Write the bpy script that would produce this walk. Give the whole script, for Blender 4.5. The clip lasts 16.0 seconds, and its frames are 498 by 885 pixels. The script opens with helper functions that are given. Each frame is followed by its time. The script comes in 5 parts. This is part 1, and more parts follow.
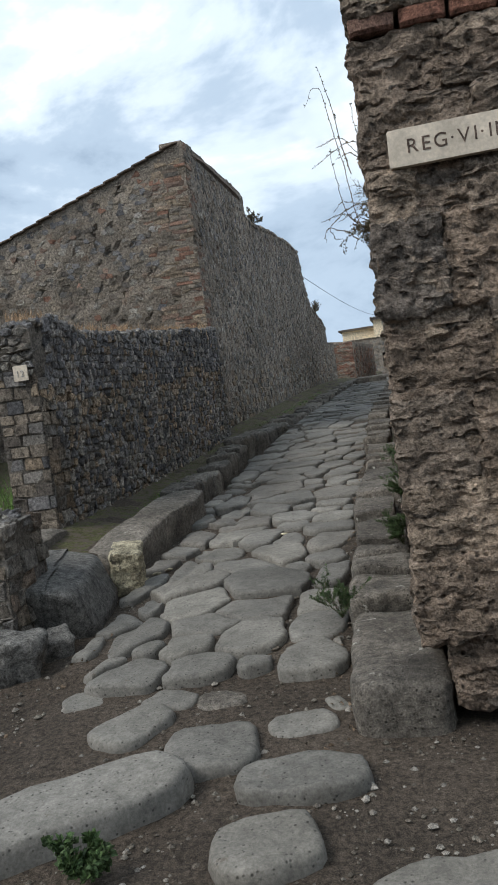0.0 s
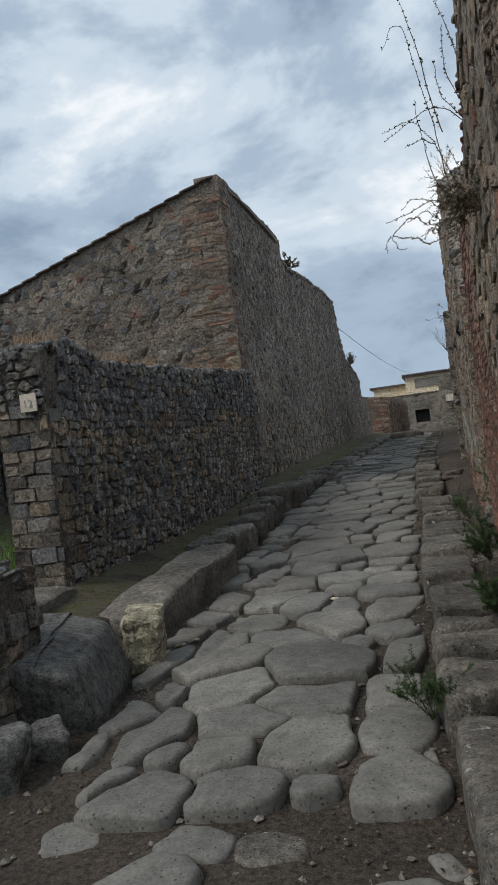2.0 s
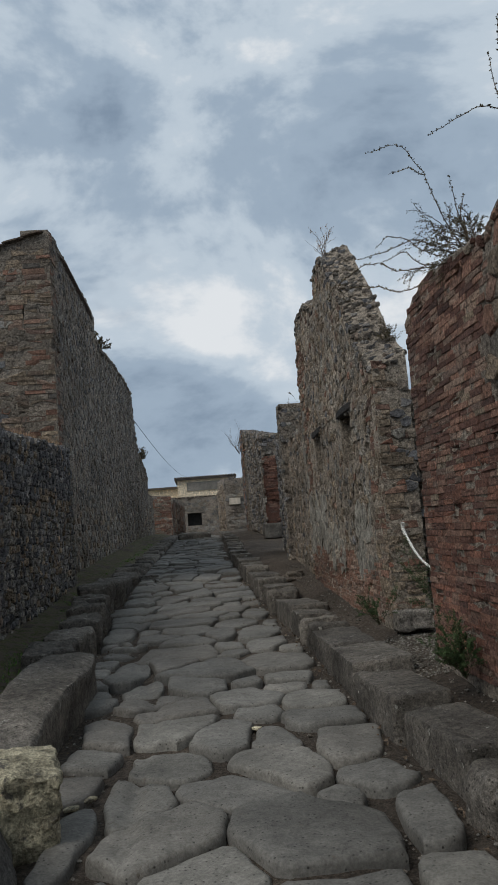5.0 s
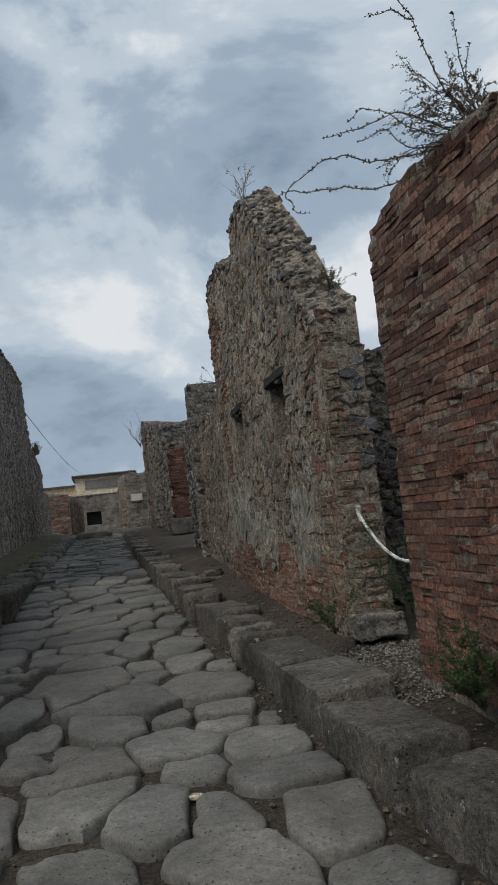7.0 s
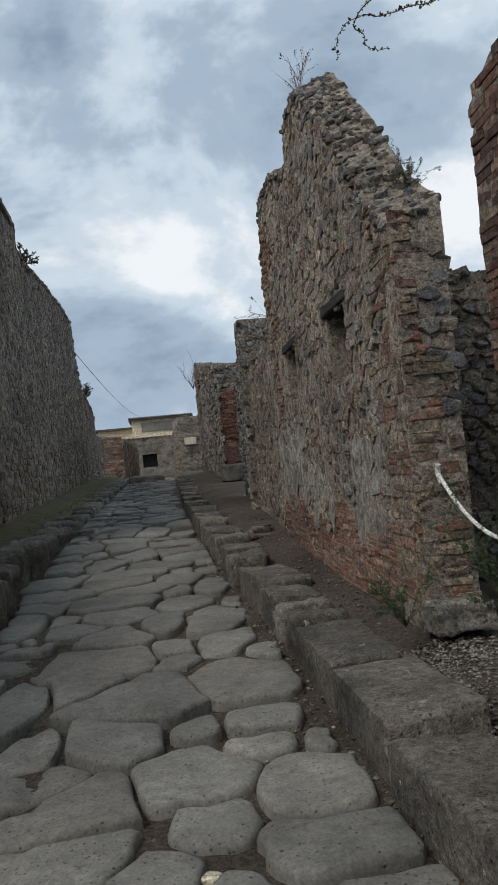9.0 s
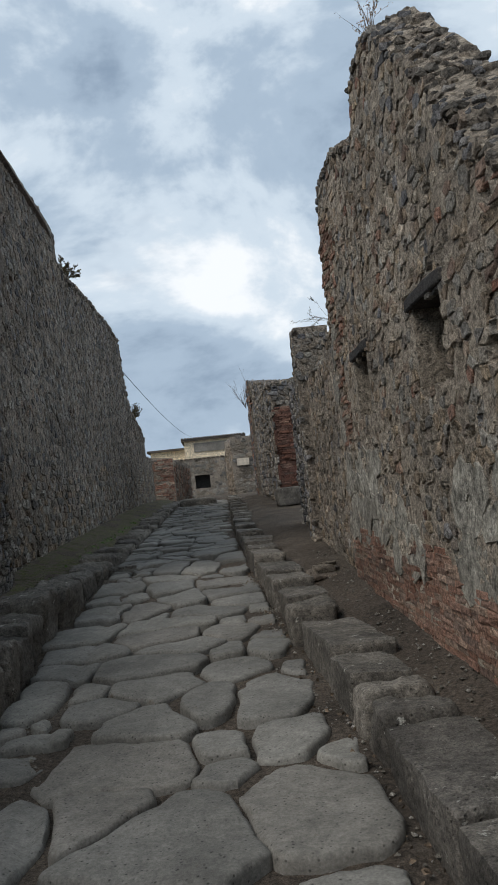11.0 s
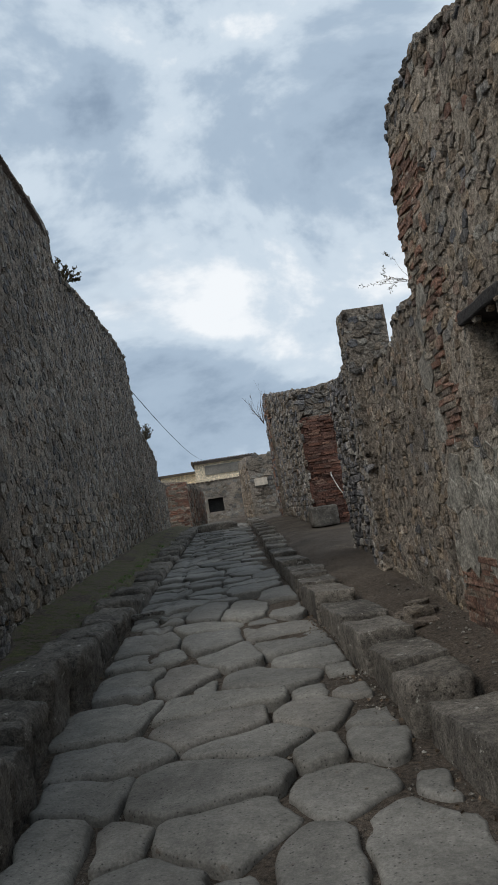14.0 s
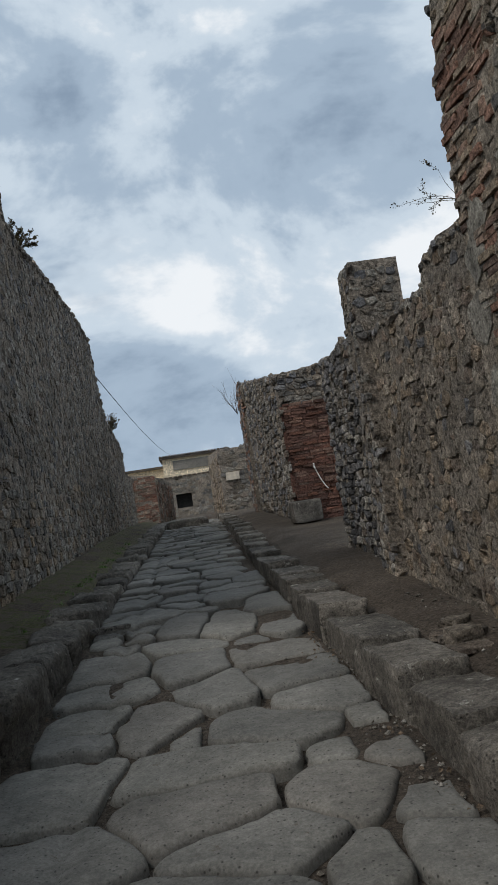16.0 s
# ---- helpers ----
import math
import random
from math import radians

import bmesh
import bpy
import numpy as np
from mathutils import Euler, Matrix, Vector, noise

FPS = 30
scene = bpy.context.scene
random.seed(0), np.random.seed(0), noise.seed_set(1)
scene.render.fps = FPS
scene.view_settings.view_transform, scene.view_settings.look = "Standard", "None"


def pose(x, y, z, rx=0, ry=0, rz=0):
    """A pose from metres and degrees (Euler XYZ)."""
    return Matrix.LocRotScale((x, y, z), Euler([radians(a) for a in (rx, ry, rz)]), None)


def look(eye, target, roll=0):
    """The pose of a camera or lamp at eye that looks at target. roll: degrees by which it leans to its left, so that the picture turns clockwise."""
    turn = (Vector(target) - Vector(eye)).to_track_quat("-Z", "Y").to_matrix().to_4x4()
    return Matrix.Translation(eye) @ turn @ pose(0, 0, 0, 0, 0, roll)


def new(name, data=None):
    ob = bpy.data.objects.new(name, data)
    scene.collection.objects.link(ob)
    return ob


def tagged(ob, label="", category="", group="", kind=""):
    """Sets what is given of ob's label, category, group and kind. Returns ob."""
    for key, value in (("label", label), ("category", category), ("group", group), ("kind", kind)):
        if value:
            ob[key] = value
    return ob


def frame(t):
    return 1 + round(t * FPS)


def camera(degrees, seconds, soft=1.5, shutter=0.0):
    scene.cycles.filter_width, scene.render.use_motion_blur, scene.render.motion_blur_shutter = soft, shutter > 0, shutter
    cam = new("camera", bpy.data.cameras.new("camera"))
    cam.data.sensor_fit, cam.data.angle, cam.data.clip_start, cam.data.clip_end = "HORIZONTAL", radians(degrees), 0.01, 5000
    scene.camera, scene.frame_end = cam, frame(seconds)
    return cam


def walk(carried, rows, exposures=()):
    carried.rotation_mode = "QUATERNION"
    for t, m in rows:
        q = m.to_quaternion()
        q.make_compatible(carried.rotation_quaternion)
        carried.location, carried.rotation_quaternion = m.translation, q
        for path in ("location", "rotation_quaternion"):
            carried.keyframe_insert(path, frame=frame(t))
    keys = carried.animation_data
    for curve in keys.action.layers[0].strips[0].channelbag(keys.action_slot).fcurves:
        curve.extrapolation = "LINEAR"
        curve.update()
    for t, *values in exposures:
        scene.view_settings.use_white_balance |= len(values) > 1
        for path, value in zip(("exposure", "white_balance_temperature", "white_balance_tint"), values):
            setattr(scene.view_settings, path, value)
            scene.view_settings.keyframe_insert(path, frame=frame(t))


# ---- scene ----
cam = camera(35.3, 16.0, 0.7)
METRES, EYE, TILT, LEAN, TURN = 11.4, 1.55, 15.5, -6.74, 13.0
ROWS = [
    (0.0, 0.0, 0.0, 0.0, -5.1, -20.25, 13.99),
    (0.5, -0.002, 0.0307, -0.0085, -3.51, -19.53, 13.92),
    (1.0, -0.0011, 0.0575, -0.0168, -1.92, -18.97, 13.93),
    (1.5, -0.003, 0.085, -0.0258, -1.24, -17.66, 14.27),
    (2.0, -0.0157, 0.1073, -0.0459, -2.82, -15.44, 13.77),
    (2.5, -0.0343, 0.1369, -0.0588, -5.11, -13.47, 11.66),
    (3.0, -0.0547, 0.1625, -0.0593, -6.88, -11.32, 10.24),
    (3.5, -0.0799, 0.1827, -0.0611, -9.16, -11.34, 9.18),
    (4.0, -0.0952, 0.2025, -0.0669, -11.83, -11.94, 7.82),
    (4.5, -0.1041, 0.229, -0.0711, -15.23, -11.28, 6.48),
    (5.0, -0.108, 0.2508, -0.0792, -19.08, -10.78, 6.11),
    (7.5, -0.0748, 0.4073, -0.1296, -26.88, -12.38, 5.9),
    (8.0, -0.0603, 0.4298, -0.131, -24.82, -13.9, 6.35),
    (8.5, -0.0417, 0.4458, -0.135, -23.25, -14.81, 6.44),
    (9.0, -0.0334, 0.4712, -0.1454, -22.34, -15.53, 6.25),
    (9.5, -0.0223, 0.4978, -0.1506, -21.15, -15.53, 6.17),
    (10.0, -0.0089, 0.5267, -0.1572, -19.2, -14.65, 6.55),
    (12.5, 0.0102, 0.6742, -0.1952, -18.2, -13.24, 9.59),
    (13.0, 0.0105, 0.7059, -0.2026, -17.42, -12.91, 10.34),
    (13.5, 0.0085, 0.7339, -0.2092, -17.94, -12.67, 10.69),
    (14.0, 0.0141, 0.7645, -0.2177, -18.84, -12.13, 10.73),
    (14.5, 0.0148, 0.7935, -0.2266, -20.3, -12.53, 10.43),
    (15.0, 0.0164, 0.8225, -0.2369, -21.82, -13.27, 9.92),
    (15.5, 0.0298, 0.8623, -0.2471, -21.69, -13.11, 9.7),
    (16.0, 0.035, 0.8957, -0.2577, -21.12, -12.81, 9.91),
]
walk(cam, [(t, pose(0, 0, EYE, TILT, LEAN, TURN) @ pose(METRES * x, METRES * y, METRES * z, 90 + pitch, roll, yaw)) for t, x, y, z, yaw, pitch, roll in ROWS], [(0.0, 0.62), (0.5, 0.42), (1.0, 0.48), (1.5, 0.36), (2.0, 0.14), (2.5, 0.2), (3.0, -0.1), (4.0, -0.12), (5.0, -0.16), (7.5, -0.16), (8.5, 0.06), (9.0, 0.08), (12.5, 0.26), (14.0, 0.12), (16.0, 0.06)])

# ---- light ----
world = bpy.data.worlds.new("sky")
scene.world = world
world.use_nodes = True


def sky_nodes():
    nt = world.node_tree
    nt.nodes.clear()
    N, L = nt.nodes.new, nt.links.new
    out, bg = N("ShaderNodeOutputWorld"), N("ShaderNodeBackground")
    tc = N("ShaderNodeTexCoord")
    def clouds(scale, detail, dist, off):
        mp = N("ShaderNodeMapping"); L(tc.outputs["Generated"], mp.inputs[0])
        mp.inputs["Location"].default_value = off
        mp.inputs["Scale"].default_value = (scale, scale, scale * 1.7)
        n = N("ShaderNodeTexNoise"); L(mp.outputs[0], n.inputs["Vector"])
        n.inputs["Scale"].default_value, n.inputs["Detail"].default_value = 1.0, detail
        n.inputs["Roughness"].default_value, n.inputs["Distortion"].default_value = 0.57, dist
        return n.outputs["Fac"]

    def ramp(src, *stops):
        r = N("ShaderNodeValToRGB"); L(src, r.inputs[0])
        while len(r.color_ramp.elements) < len(stops):
            r.color_ramp.elements.new(0.5)
        for e, (p, c) in zip(r.color_ramp.elements, stops):
            e.position, e.color = p, (*c, 1)
        r.color_ramp.interpolation = "EASE"
        return r.outputs[0]

    sky = N("ShaderNodeTexSky"); sky.sky_type = "NISHITA"; sky.sun_disc = False
    sky.sun_elevation, sky.sun_rotation = radians(SUN_UP), radians(SUN_ROUND)
    blue = N("ShaderNodeVectorMath"); blue.operation = "SCALE"; L(sky.outputs[0], blue.inputs[0]); blue.inputs["Scale"].default_value = 0.085
    shade = ramp(clouds(2.6, 7.0, 0.25, (3.1, 1.7, 0.4)), (0.34, (0.27, 0.36, 0.48)), (0.45, (0.42, 0.53, 0.66)), (0.53, (0.65, 0.755, 0.86)), (0.61, (0.96, 1.0, 1.04)))
    cover = ramp(clouds(2.0, 5.0, 0.2, (7.3, 4.2, 2.0)), (0.30, (0, 0, 0)), (0.42, (1, 1, 1)))
    mix = N("ShaderNodeMix"); mix.data_type = "RGBA"
    L(cover, mix.inputs["Factor"]); L(blue.outputs[0], mix.inputs["A"]); L(shade, mix.inputs["B"])
    L(mix.outputs["Result"], bg.inputs["Color"])
    bg.inputs["Strength"].default_value = SKY
    L(bg.outputs[0], out.inputs[0])


SUN_UP, SUN_ROUND, SKY = 50, -128, 0.86
sky_nodes()
sun = new("sun", bpy.data.lights.new("sun", "SUN"))
sun.data.energy, sun.data.angle, sun.data.color = 1.6, radians(26), (1.0, 0.96, 0.9)
sun.matrix_world = look((math.sin(radians(SUN_ROUND)) * 40, math.cos(radians(SUN_ROUND)) * 40, 40 * math.tan(radians(SUN_UP))), (0, 0, 0))

# ---- materials ----


def rock(name, colours, rough=0.85, grain=22.0, bump=0.5, stain=1.3, spots=None, spot_amount=0.62, pores=0.0, stain_dark=0.62, deep=0.03, pore_scale=26.0, speck=0.43, mottle=0.63):
    """Stone: one tone a piece, grain, large stains, lichen, and pores with their shade painted in."""
    m = bpy.data.materials.new(name)
    m.use_nodes = True
    nt = m.node_tree
    N, L = nt.nodes.new, nt.links.new
    bsdf = nt.nodes["Principled BSDF"]
    geo, info, tc = N("ShaderNodeNewGeometry"), N("ShaderNodeObjectInfo"), N("ShaderNodeNewGeometry")
    add = N("ShaderNodeMath"); add.operation = "ADD"
    L(geo.outputs["Random Per Island"], add.inputs[0]); L(info.outputs["Random"], add.inputs[1])
    fr = N("ShaderNodeMath"); fr.operation = "FRACT"; L(add.outputs[0], fr.inputs[0])
    r = N("ShaderNodeValToRGB"); L(fr.outputs[0], r.inputs[0])
    while len(r.color_ramp.elements) < len(colours):
        r.color_ramp.elements.new(0.5)
    for k, (e, c) in enumerate(zip(r.color_ramp.elements, colours)):
        e.position, e.color = k / max(1, len(colours) - 1), (*c, 1)

    def tex(scale, detail, rg=0.6):
        n = N("ShaderNodeTexNoise"); L(tc.outputs["Position"], n.inputs["Vector"])
        n.inputs["Scale"].default_value, n.inputs["Detail"].default_value, n.inputs["Roughness"].default_value = scale, detail, rg
        return n.outputs["Fac"]

    def tone(colour, fac, lo, hi, a=0.3, b=0.7):
        mr = N("ShaderNodeMapRange"); L(fac, mr.inputs["Value"])
        mr.inputs["From Min"].default_value, mr.inputs["From Max"].default_value = a, b
        mr.inputs["To Min"].default_value, mr.inputs["To Max"].default_value = lo, hi
        vm = N("ShaderNodeVectorMath"); vm.operation = "SCALE"
        L(colour, vm.inputs[0]); L(mr.outputs[0], vm.inputs["Scale"])
        return vm.outputs[0]

    fine, big, micro = tex(grain, 6.0, 0.75), tex(stain, 4.0), tex(grain * 4.5, 3.0, 0.7)
    col = tone(tone(tone(r.outputs[0], fine, 1 - mottle, 1 + mottle, 0.35, 0.65), big, stain_dark, 1.3), micro, 1 - speck, 1 + speck, 0.35, 0.65)
    if spots:
        sp = tex(9.0, 5.0, 0.75)
        mr = N("ShaderNodeMapRange"); L(sp, mr.inputs["Value"])
        mr.inputs["From Min"].default_value, mr.inputs["From Max"].default_value = spot_amount, spot_amount + 0.07
        mx = N("ShaderNodeMix"); mx.data_type = "RGBA"
        L(mr.outputs[0], mx.inputs["Factor"]); L(col, mx.inputs["A"]); mx.inputs["B"].default_value = (*spots, 1)
        col = mx.outputs["Result"]
    hsum = N("ShaderNodeMath"); hsum.operation = "MULTIPLY_ADD"; L(micro, hsum.inputs[0]); hsum.inputs[1].default_value = 0.35; L(fine, hsum.inputs[2])
    height = hsum.outputs[0]
    # pores are pitted by bump; the shade inside them is multiplied into the colour
    if pores:
        v = N("ShaderNodeTexVoronoi"); L(tc.outputs["Position"], v.inputs["Vector"]); v.inputs["Scale"].default_value = pore_scale; v.inputs["Randomness"].default_value = 1.0
        pr = N("ShaderNodeMapRange"); L(v.outputs["Distance"], pr.inputs["Value"])
        pr.inputs["From Min"].default_value, pr.inputs["From Max"].default_value = 0.08, 0.22
        pr.inputs["To Min"].default_value, pr.inputs["To Max"].default_value = 1 - pores, 1.0
        v2 = N("ShaderNodeVectorMath"); v2.operation = "SCALE"; L(col, v2.inputs[0]); L(pr.outputs[0], v2.inputs["Scale"])
        col = v2.outputs[0]
        hm = N("ShaderNodeMath"); hm.operation = "MULTIPLY"; L(height, hm.inputs[0]); L(pr.outputs[0], hm.inputs[1])
        height = hm.outputs[0]
    L(col, bsdf.inputs["Base Color"])
    bsdf.inputs["Roughness"].default_value = rough
    bsdf.inputs["Specular IOR Level"].default_value = 0.25
    bp = N("ShaderNodeBump"); bp.inputs["Strength"].default_value, bp.inputs["Distance"].default_value = bump, deep
    L(height, bp.inputs["Height"]); L(bp.outputs[0], bsdf.inputs["Normal"])
    return m


def plain(name, colour, rough=0.7, vary=0.15, scale=30.0):
    return rock(name, [tuple(c * (1 - vary) for c in colour), tuple(c * (1 + vary) for c in colour)], rough, scale, 0.15, 3.0, stain_dark=0.85)


M_SETT = rock("worn_basalt", [(0.136, 0.129, 0.115), (0.185, 0.175, 0.155), (0.155, 0.147, 0.131), (0.205, 0.193, 0.168), (0.162, 0.149, 0.13)], 0.76, 14, 0.6, 1.1, (0.12, 0.1, 0.08), 0.64, 0.65, 0.6, 0.012, 30.0, 0.2, 0.22)
M_KERB = rock("kerb_basalt", [(0.115, 0.103, 0.089), (0.21, 0.187, 0.157), (0.142, 0.128, 0.11), (0.182, 0.161, 0.135)], 0.85, 22, 0.9, 2.2, (0.5, 0.48, 0.42), 0.62, 0.65, 0.4, 0.028, 28.0, 0.36, 0.5)
M_BLOCK = rock("dark_basalt", [(0.098, 0.094, 0.087), (0.13, 0.125, 0.115)], 0.85, 18, 0.7, 2.0, (0.2, 0.2, 0.18), 0.7, 0.5, 0.7, 0.02, 24.0)
M_LAVA = rock("dark_lava", [(0.085, 0.084, 0.086), (0.235, 0.224, 0.217), (0.13, 0.127, 0.131), (0.32, 0.293, 0.26), (0.175, 0.173, 0.178), (0.1, 0.096, 0.095)], 0.9, 30, 1.0, 1.1, (0.27, 0.26, 0.23), 0.67, 0.4, 0.62, 0.03)
M_TUFF = rock("brown_tuff", [(0.2, 0.152, 0.11), (0.3, 0.235, 0.17), (0.24, 0.19, 0.14), (0.34, 0.265, 0.185), (0.22, 0.165, 0.13)], 0.95, 16, 1.0, 1.2, (0.36, 0.33, 0.27), 0.68, 0.55, 0.6, 0.05, 18.0)
M_PIER = rock("eroded_tuff", [(0.225, 0.175, 0.138), (0.3, 0.228, 0.172), (0.255, 0.205, 0.162), (0.33, 0.258, 0.195), (0.195, 0.165, 0.14)], 0.95, 13, 1.0, 2.4, (0.33, 0.29, 0.23), 0.69, 0.75, 0.5, 0.08, 15.0)
M_RUBBLE = rock("grey_brown_rubble", [(0.17, 0.145, 0.118), (0.28, 0.235, 0.185), (0.21, 0.178, 0.145), (0.32, 0.265, 0.205), (0.14, 0.128, 0.115), (0.255, 0.195, 0.15)], 0.93, 20, 1.0, 0.9, (0.38, 0.35, 0.29), 0.67, 0.55, 0.55, 0.05, 17.0)
M_SPUR = rock("pale_grey_brown_rubble", [(0.24, 0.2, 0.158), (0.39, 0.332, 0.262), (0.3, 0.25, 0.2), (0.44, 0.375, 0.296), (0.2, 0.17, 0.142), (0.35, 0.27, 0.205)], 0.93, 20, 1.0, 0.9, (0.42, 0.39, 0.33), 0.67, 0.6, 0.5, 0.05, 17.0)
M_GREY = rock("grey_rubble", [(0.2, 0.184, 0.164), (0.35, 0.322, 0.275), (0.262, 0.24, 0.208), (0.15, 0.141, 0.132), (0.3, 0.262, 0.214)], 0.93, 20, 1.0, 0.6, (0.33, 0.31, 0.27), 0.68, 0.55, 0.6, 0.045, 15.0)
M_BRICK = rock("red_brick", [(0.2, 0.095, 0.065), (0.24, 0.115, 0.08), (0.16, 0.09, 0.068), (0.23, 0.145, 0.11), (0.27, 0.13, 0.088)], 0.9, 35, 0.9, 1.2, (0.32, 0.28, 0.23), 0.69, 0.3, 0.55, 0.03)
M_OLDBRICK = rock("faded_brick", [(0.213, 0.12, 0.085), (0.275, 0.156, 0.112), (0.163, 0.115, 0.092), (0.312, 0.219, 0.163), (0.237, 0.125, 0.088)], 0.92, 30, 0.9, 1.0, (0.33, 0.3, 0.25), 0.68, 0.4, 0.55, 0.03, 20.0)
M_MORTAR = rock("brown_mortar", [(0.27, 0.232, 0.189), (0.304, 0.257, 0.209)], 0.95, 22, 1.0, 0.9, (0.12, 0.1, 0.085), 0.6, 0.7, 0.55, 0.06, 13.0)
M_DARKMORTAR = rock("dark_mortar", [(0.15, 0.132, 0.112), (0.175, 0.155, 0.131)], 0.95, 30, 1.0, 0.9, None, 0.6, 0.5, 0.6, 0.05, 18.0)
M_PLASTER = rock("old_plaster", [(0.25, 0.232, 0.196), (0.28, 0.258, 0.216), (0.23, 0.21, 0.176)], 0.9, 12, 0.9, 1.6, (0.17, 0.15, 0.13), 0.6, 0.4, 0.6, 0.03, 12.0)
M_EARTH = rock("trodden_earth", [(0.094, 0.075, 0.058), (0.105, 0.084, 0.065)], 0.97, 34, 1.0, 1.1, (0.14, 0.122, 0.1), 0.64, 0.3, 0.6, 0.03, 40.0)
M_MOSS = rock("mossy_earth", [(0.1, 0.104, 0.044), (0.116, 0.112, 0.05)], 0.97, 40, 1.0, 1.5, (0.13, 0.105, 0.08), 0.46, 0.3, 0.6, 0.04, 30.0)
M_DARKBRICK = rock("dark_red_brick", [(0.14, 0.072, 0.054), (0.18, 0.09, 0.066), (0.115, 0.068, 0.055), (0.2, 0.105, 0.078)], 0.9, 35, 0.9, 1.2, (0.27, 0.23, 0.19), 0.69, 0.3, 0.55, 0.03)
M_GRAVEL = rock("pebble", [(0.1, 0.088, 0.07), (0.16, 0.145, 0.12), (0.26, 0.24, 0.21), (0.09, 0.078, 0.064), (0.13, 0.112, 0.09)], 0.9, 60, 0.4)
M_PALE = rock("pale_limestone", [(0.38, 0.34, 0.235), (0.44, 0.39, 0.28)], 0.9, 14, 0.9, 3.0, (0.1, 0.09, 0.075), 0.56, 0.3)
M_MARBLE = rock("weathered_marble", [(0.5, 0.435, 0.35), (0.53, 0.46, 0.37)], 0.6, 9, 0.1, 4.0, stain_dark=0.85, speck=0.12, mottle=0.12)
M_INK = plain("faded_lettering", (0.10, 0.07, 0.055), 0.8)
M_WOOD_SHADE = rock("old_wood_and_opening_shade", [(0.03, 0.027, 0.025), (0.045, 0.04, 0.036)], 0.85, 30, 0.5)
# near-black colour that stands for the shade inside the far window
M_DARK = plain("painted_recess_shade", (0.02, 0.019, 0.018), 0.95)
M_ROPE = plain("white_rope", (0.62, 0.6, 0.55), 0.8, 0.1, 80)
M_CREAM = plain("cream_render", (0.6, 0.5, 0.36), 0.85, 0.08, 6)
M_TILE = rock("roof_tile", [(0.1, 0.085, 0.07), (0.16, 0.12, 0.09), (0.12, 0.1, 0.085)], 0.9, 20, 0.5)
M_LEAF = plain("green_leaf", (0.05, 0.082, 0.03), 0.6, 0.35)
M_GRASS = plain("grass_blade", (0.11, 0.2, 0.045), 0.6, 0.4)
M_DRY = plain("dry_twig", (0.11, 0.08, 0.055), 0.85, 0.3)
M_BUD = plain("dry_leaf", (0.10, 0.085, 0.05), 0.8, 0.35)
M_STRAW = plain("dry_grass", (0.3, 0.2, 0.12), 0.8, 0.3)
M_WIRE = plain("cable_black", (0.06, 0.06, 0.065), 0.6)

# ---- building blocks ----
rnd = random.Random(7)


def mesh_object(name, verts, faces, mat, parent=None, label="", smooth=False, origin=None):
    me = bpy.data.meshes.new(name)
    if origin is not None:
        verts = [(v[0] - origin[0], v[1] - origin[1], v[2] - origin[2]) for v in verts]
    me.from_pydata([tuple(v) for v in verts], [], faces)
    for mt in (mat if isinstance(mat, (list, tuple)) else [mat]):
        me.materials.append(mt)
    if smooth:
        me.shade_smooth()
        me.set_sharp_from_angle(angle=radians(58))
    ob = new(name, me)
    if origin is not None:
        ob.location = origin
    if parent is not None:
        ob.parent = parent
        ob.matrix_parent_inverse = Matrix.Translation(parent.location).inverted()
    if label:
        ob["label"] = label
    return ob


def thing(name, at, label, category, group="", kind=""):
    e = new(name)
    e.location = at
    e.empty_display_size = 0.2
    return tagged(e, label, category, group, kind)


def lerp(table, s):
    """Value at s on a broken line of (s, value)."""
    if s <= table[0][0]:
        return table[0][1]
    for (a, va), (b, vb) in zip(table, table[1:]):
        if s <= b:
            return va + (vb - va) * (s - a) / max(1e-6, b - a)
    return table[-1][1]


STREET = [(-40, -0.2), (3.5, -0.2), (5, -0.16), (7, -0.12), (9, -0.06), (11, 0.0), (13, 0.06), (15, 0.17), (18, 0.36), (22, 0.48), (30, 0.72), (37, 0.86), (45, 0.92), (90, 0.95), (400, 1.0)]


def G(y):
    return lerp(STREET, y)


def left_edge(y):
    return lerp([(4.5, -2.5), (6, -2.62), (7.2, -2.82), (9, -2.93), (10.3, -3.12), (12.2, -3.1), (13.3, -3.13), (14.5, -3.28), (16.3, -3.16), (18, -3.12), (21.6, -3.09), (28, -2.98), (45, -2.9)], y)


def right_edge(y):
    return lerp([(3.7, -0.5), (4.2, -0.52), (5.1, -0.62), (6.5, -0.67), (8.5, -0.78), (11.3, -0.84), (14, -0.97), (18, -1.1), (23, -1.15), (30, -1.0), (45, -0.8)], y)


class Face:
    """A wall face: u along it, v up it, w out of it."""

    def __init__(self, o, u, v):
        self.o, self.u, self.v = Vector(o), Vector(u).normalized(), Vector(v).normalized()
        self.w = self.u.cross(self.v)

    def at(self, u, v, w=0.0):
        return self.o + self.u * u + self.v * v + self.w * w


def clip(poly, mx, my, nx, ny):
    """Keeps the part of poly where (p - m) . n <= 0."""
    res = []
    k = len(poly)
    for i in range(k):
        ax, ay = poly[i]
        bx, by = poly[(i + 1) % k]
        da, db = (ax - mx) * nx + (ay - my) * ny, (bx - mx) * nx + (by - my) * ny
        if da <= 0:
            res.append((ax, ay))
        if da * db < 0:
            f = da / (da - db)
            res.append((ax + (bx - ax) * f, ay + (by - ay) * f))
    return res


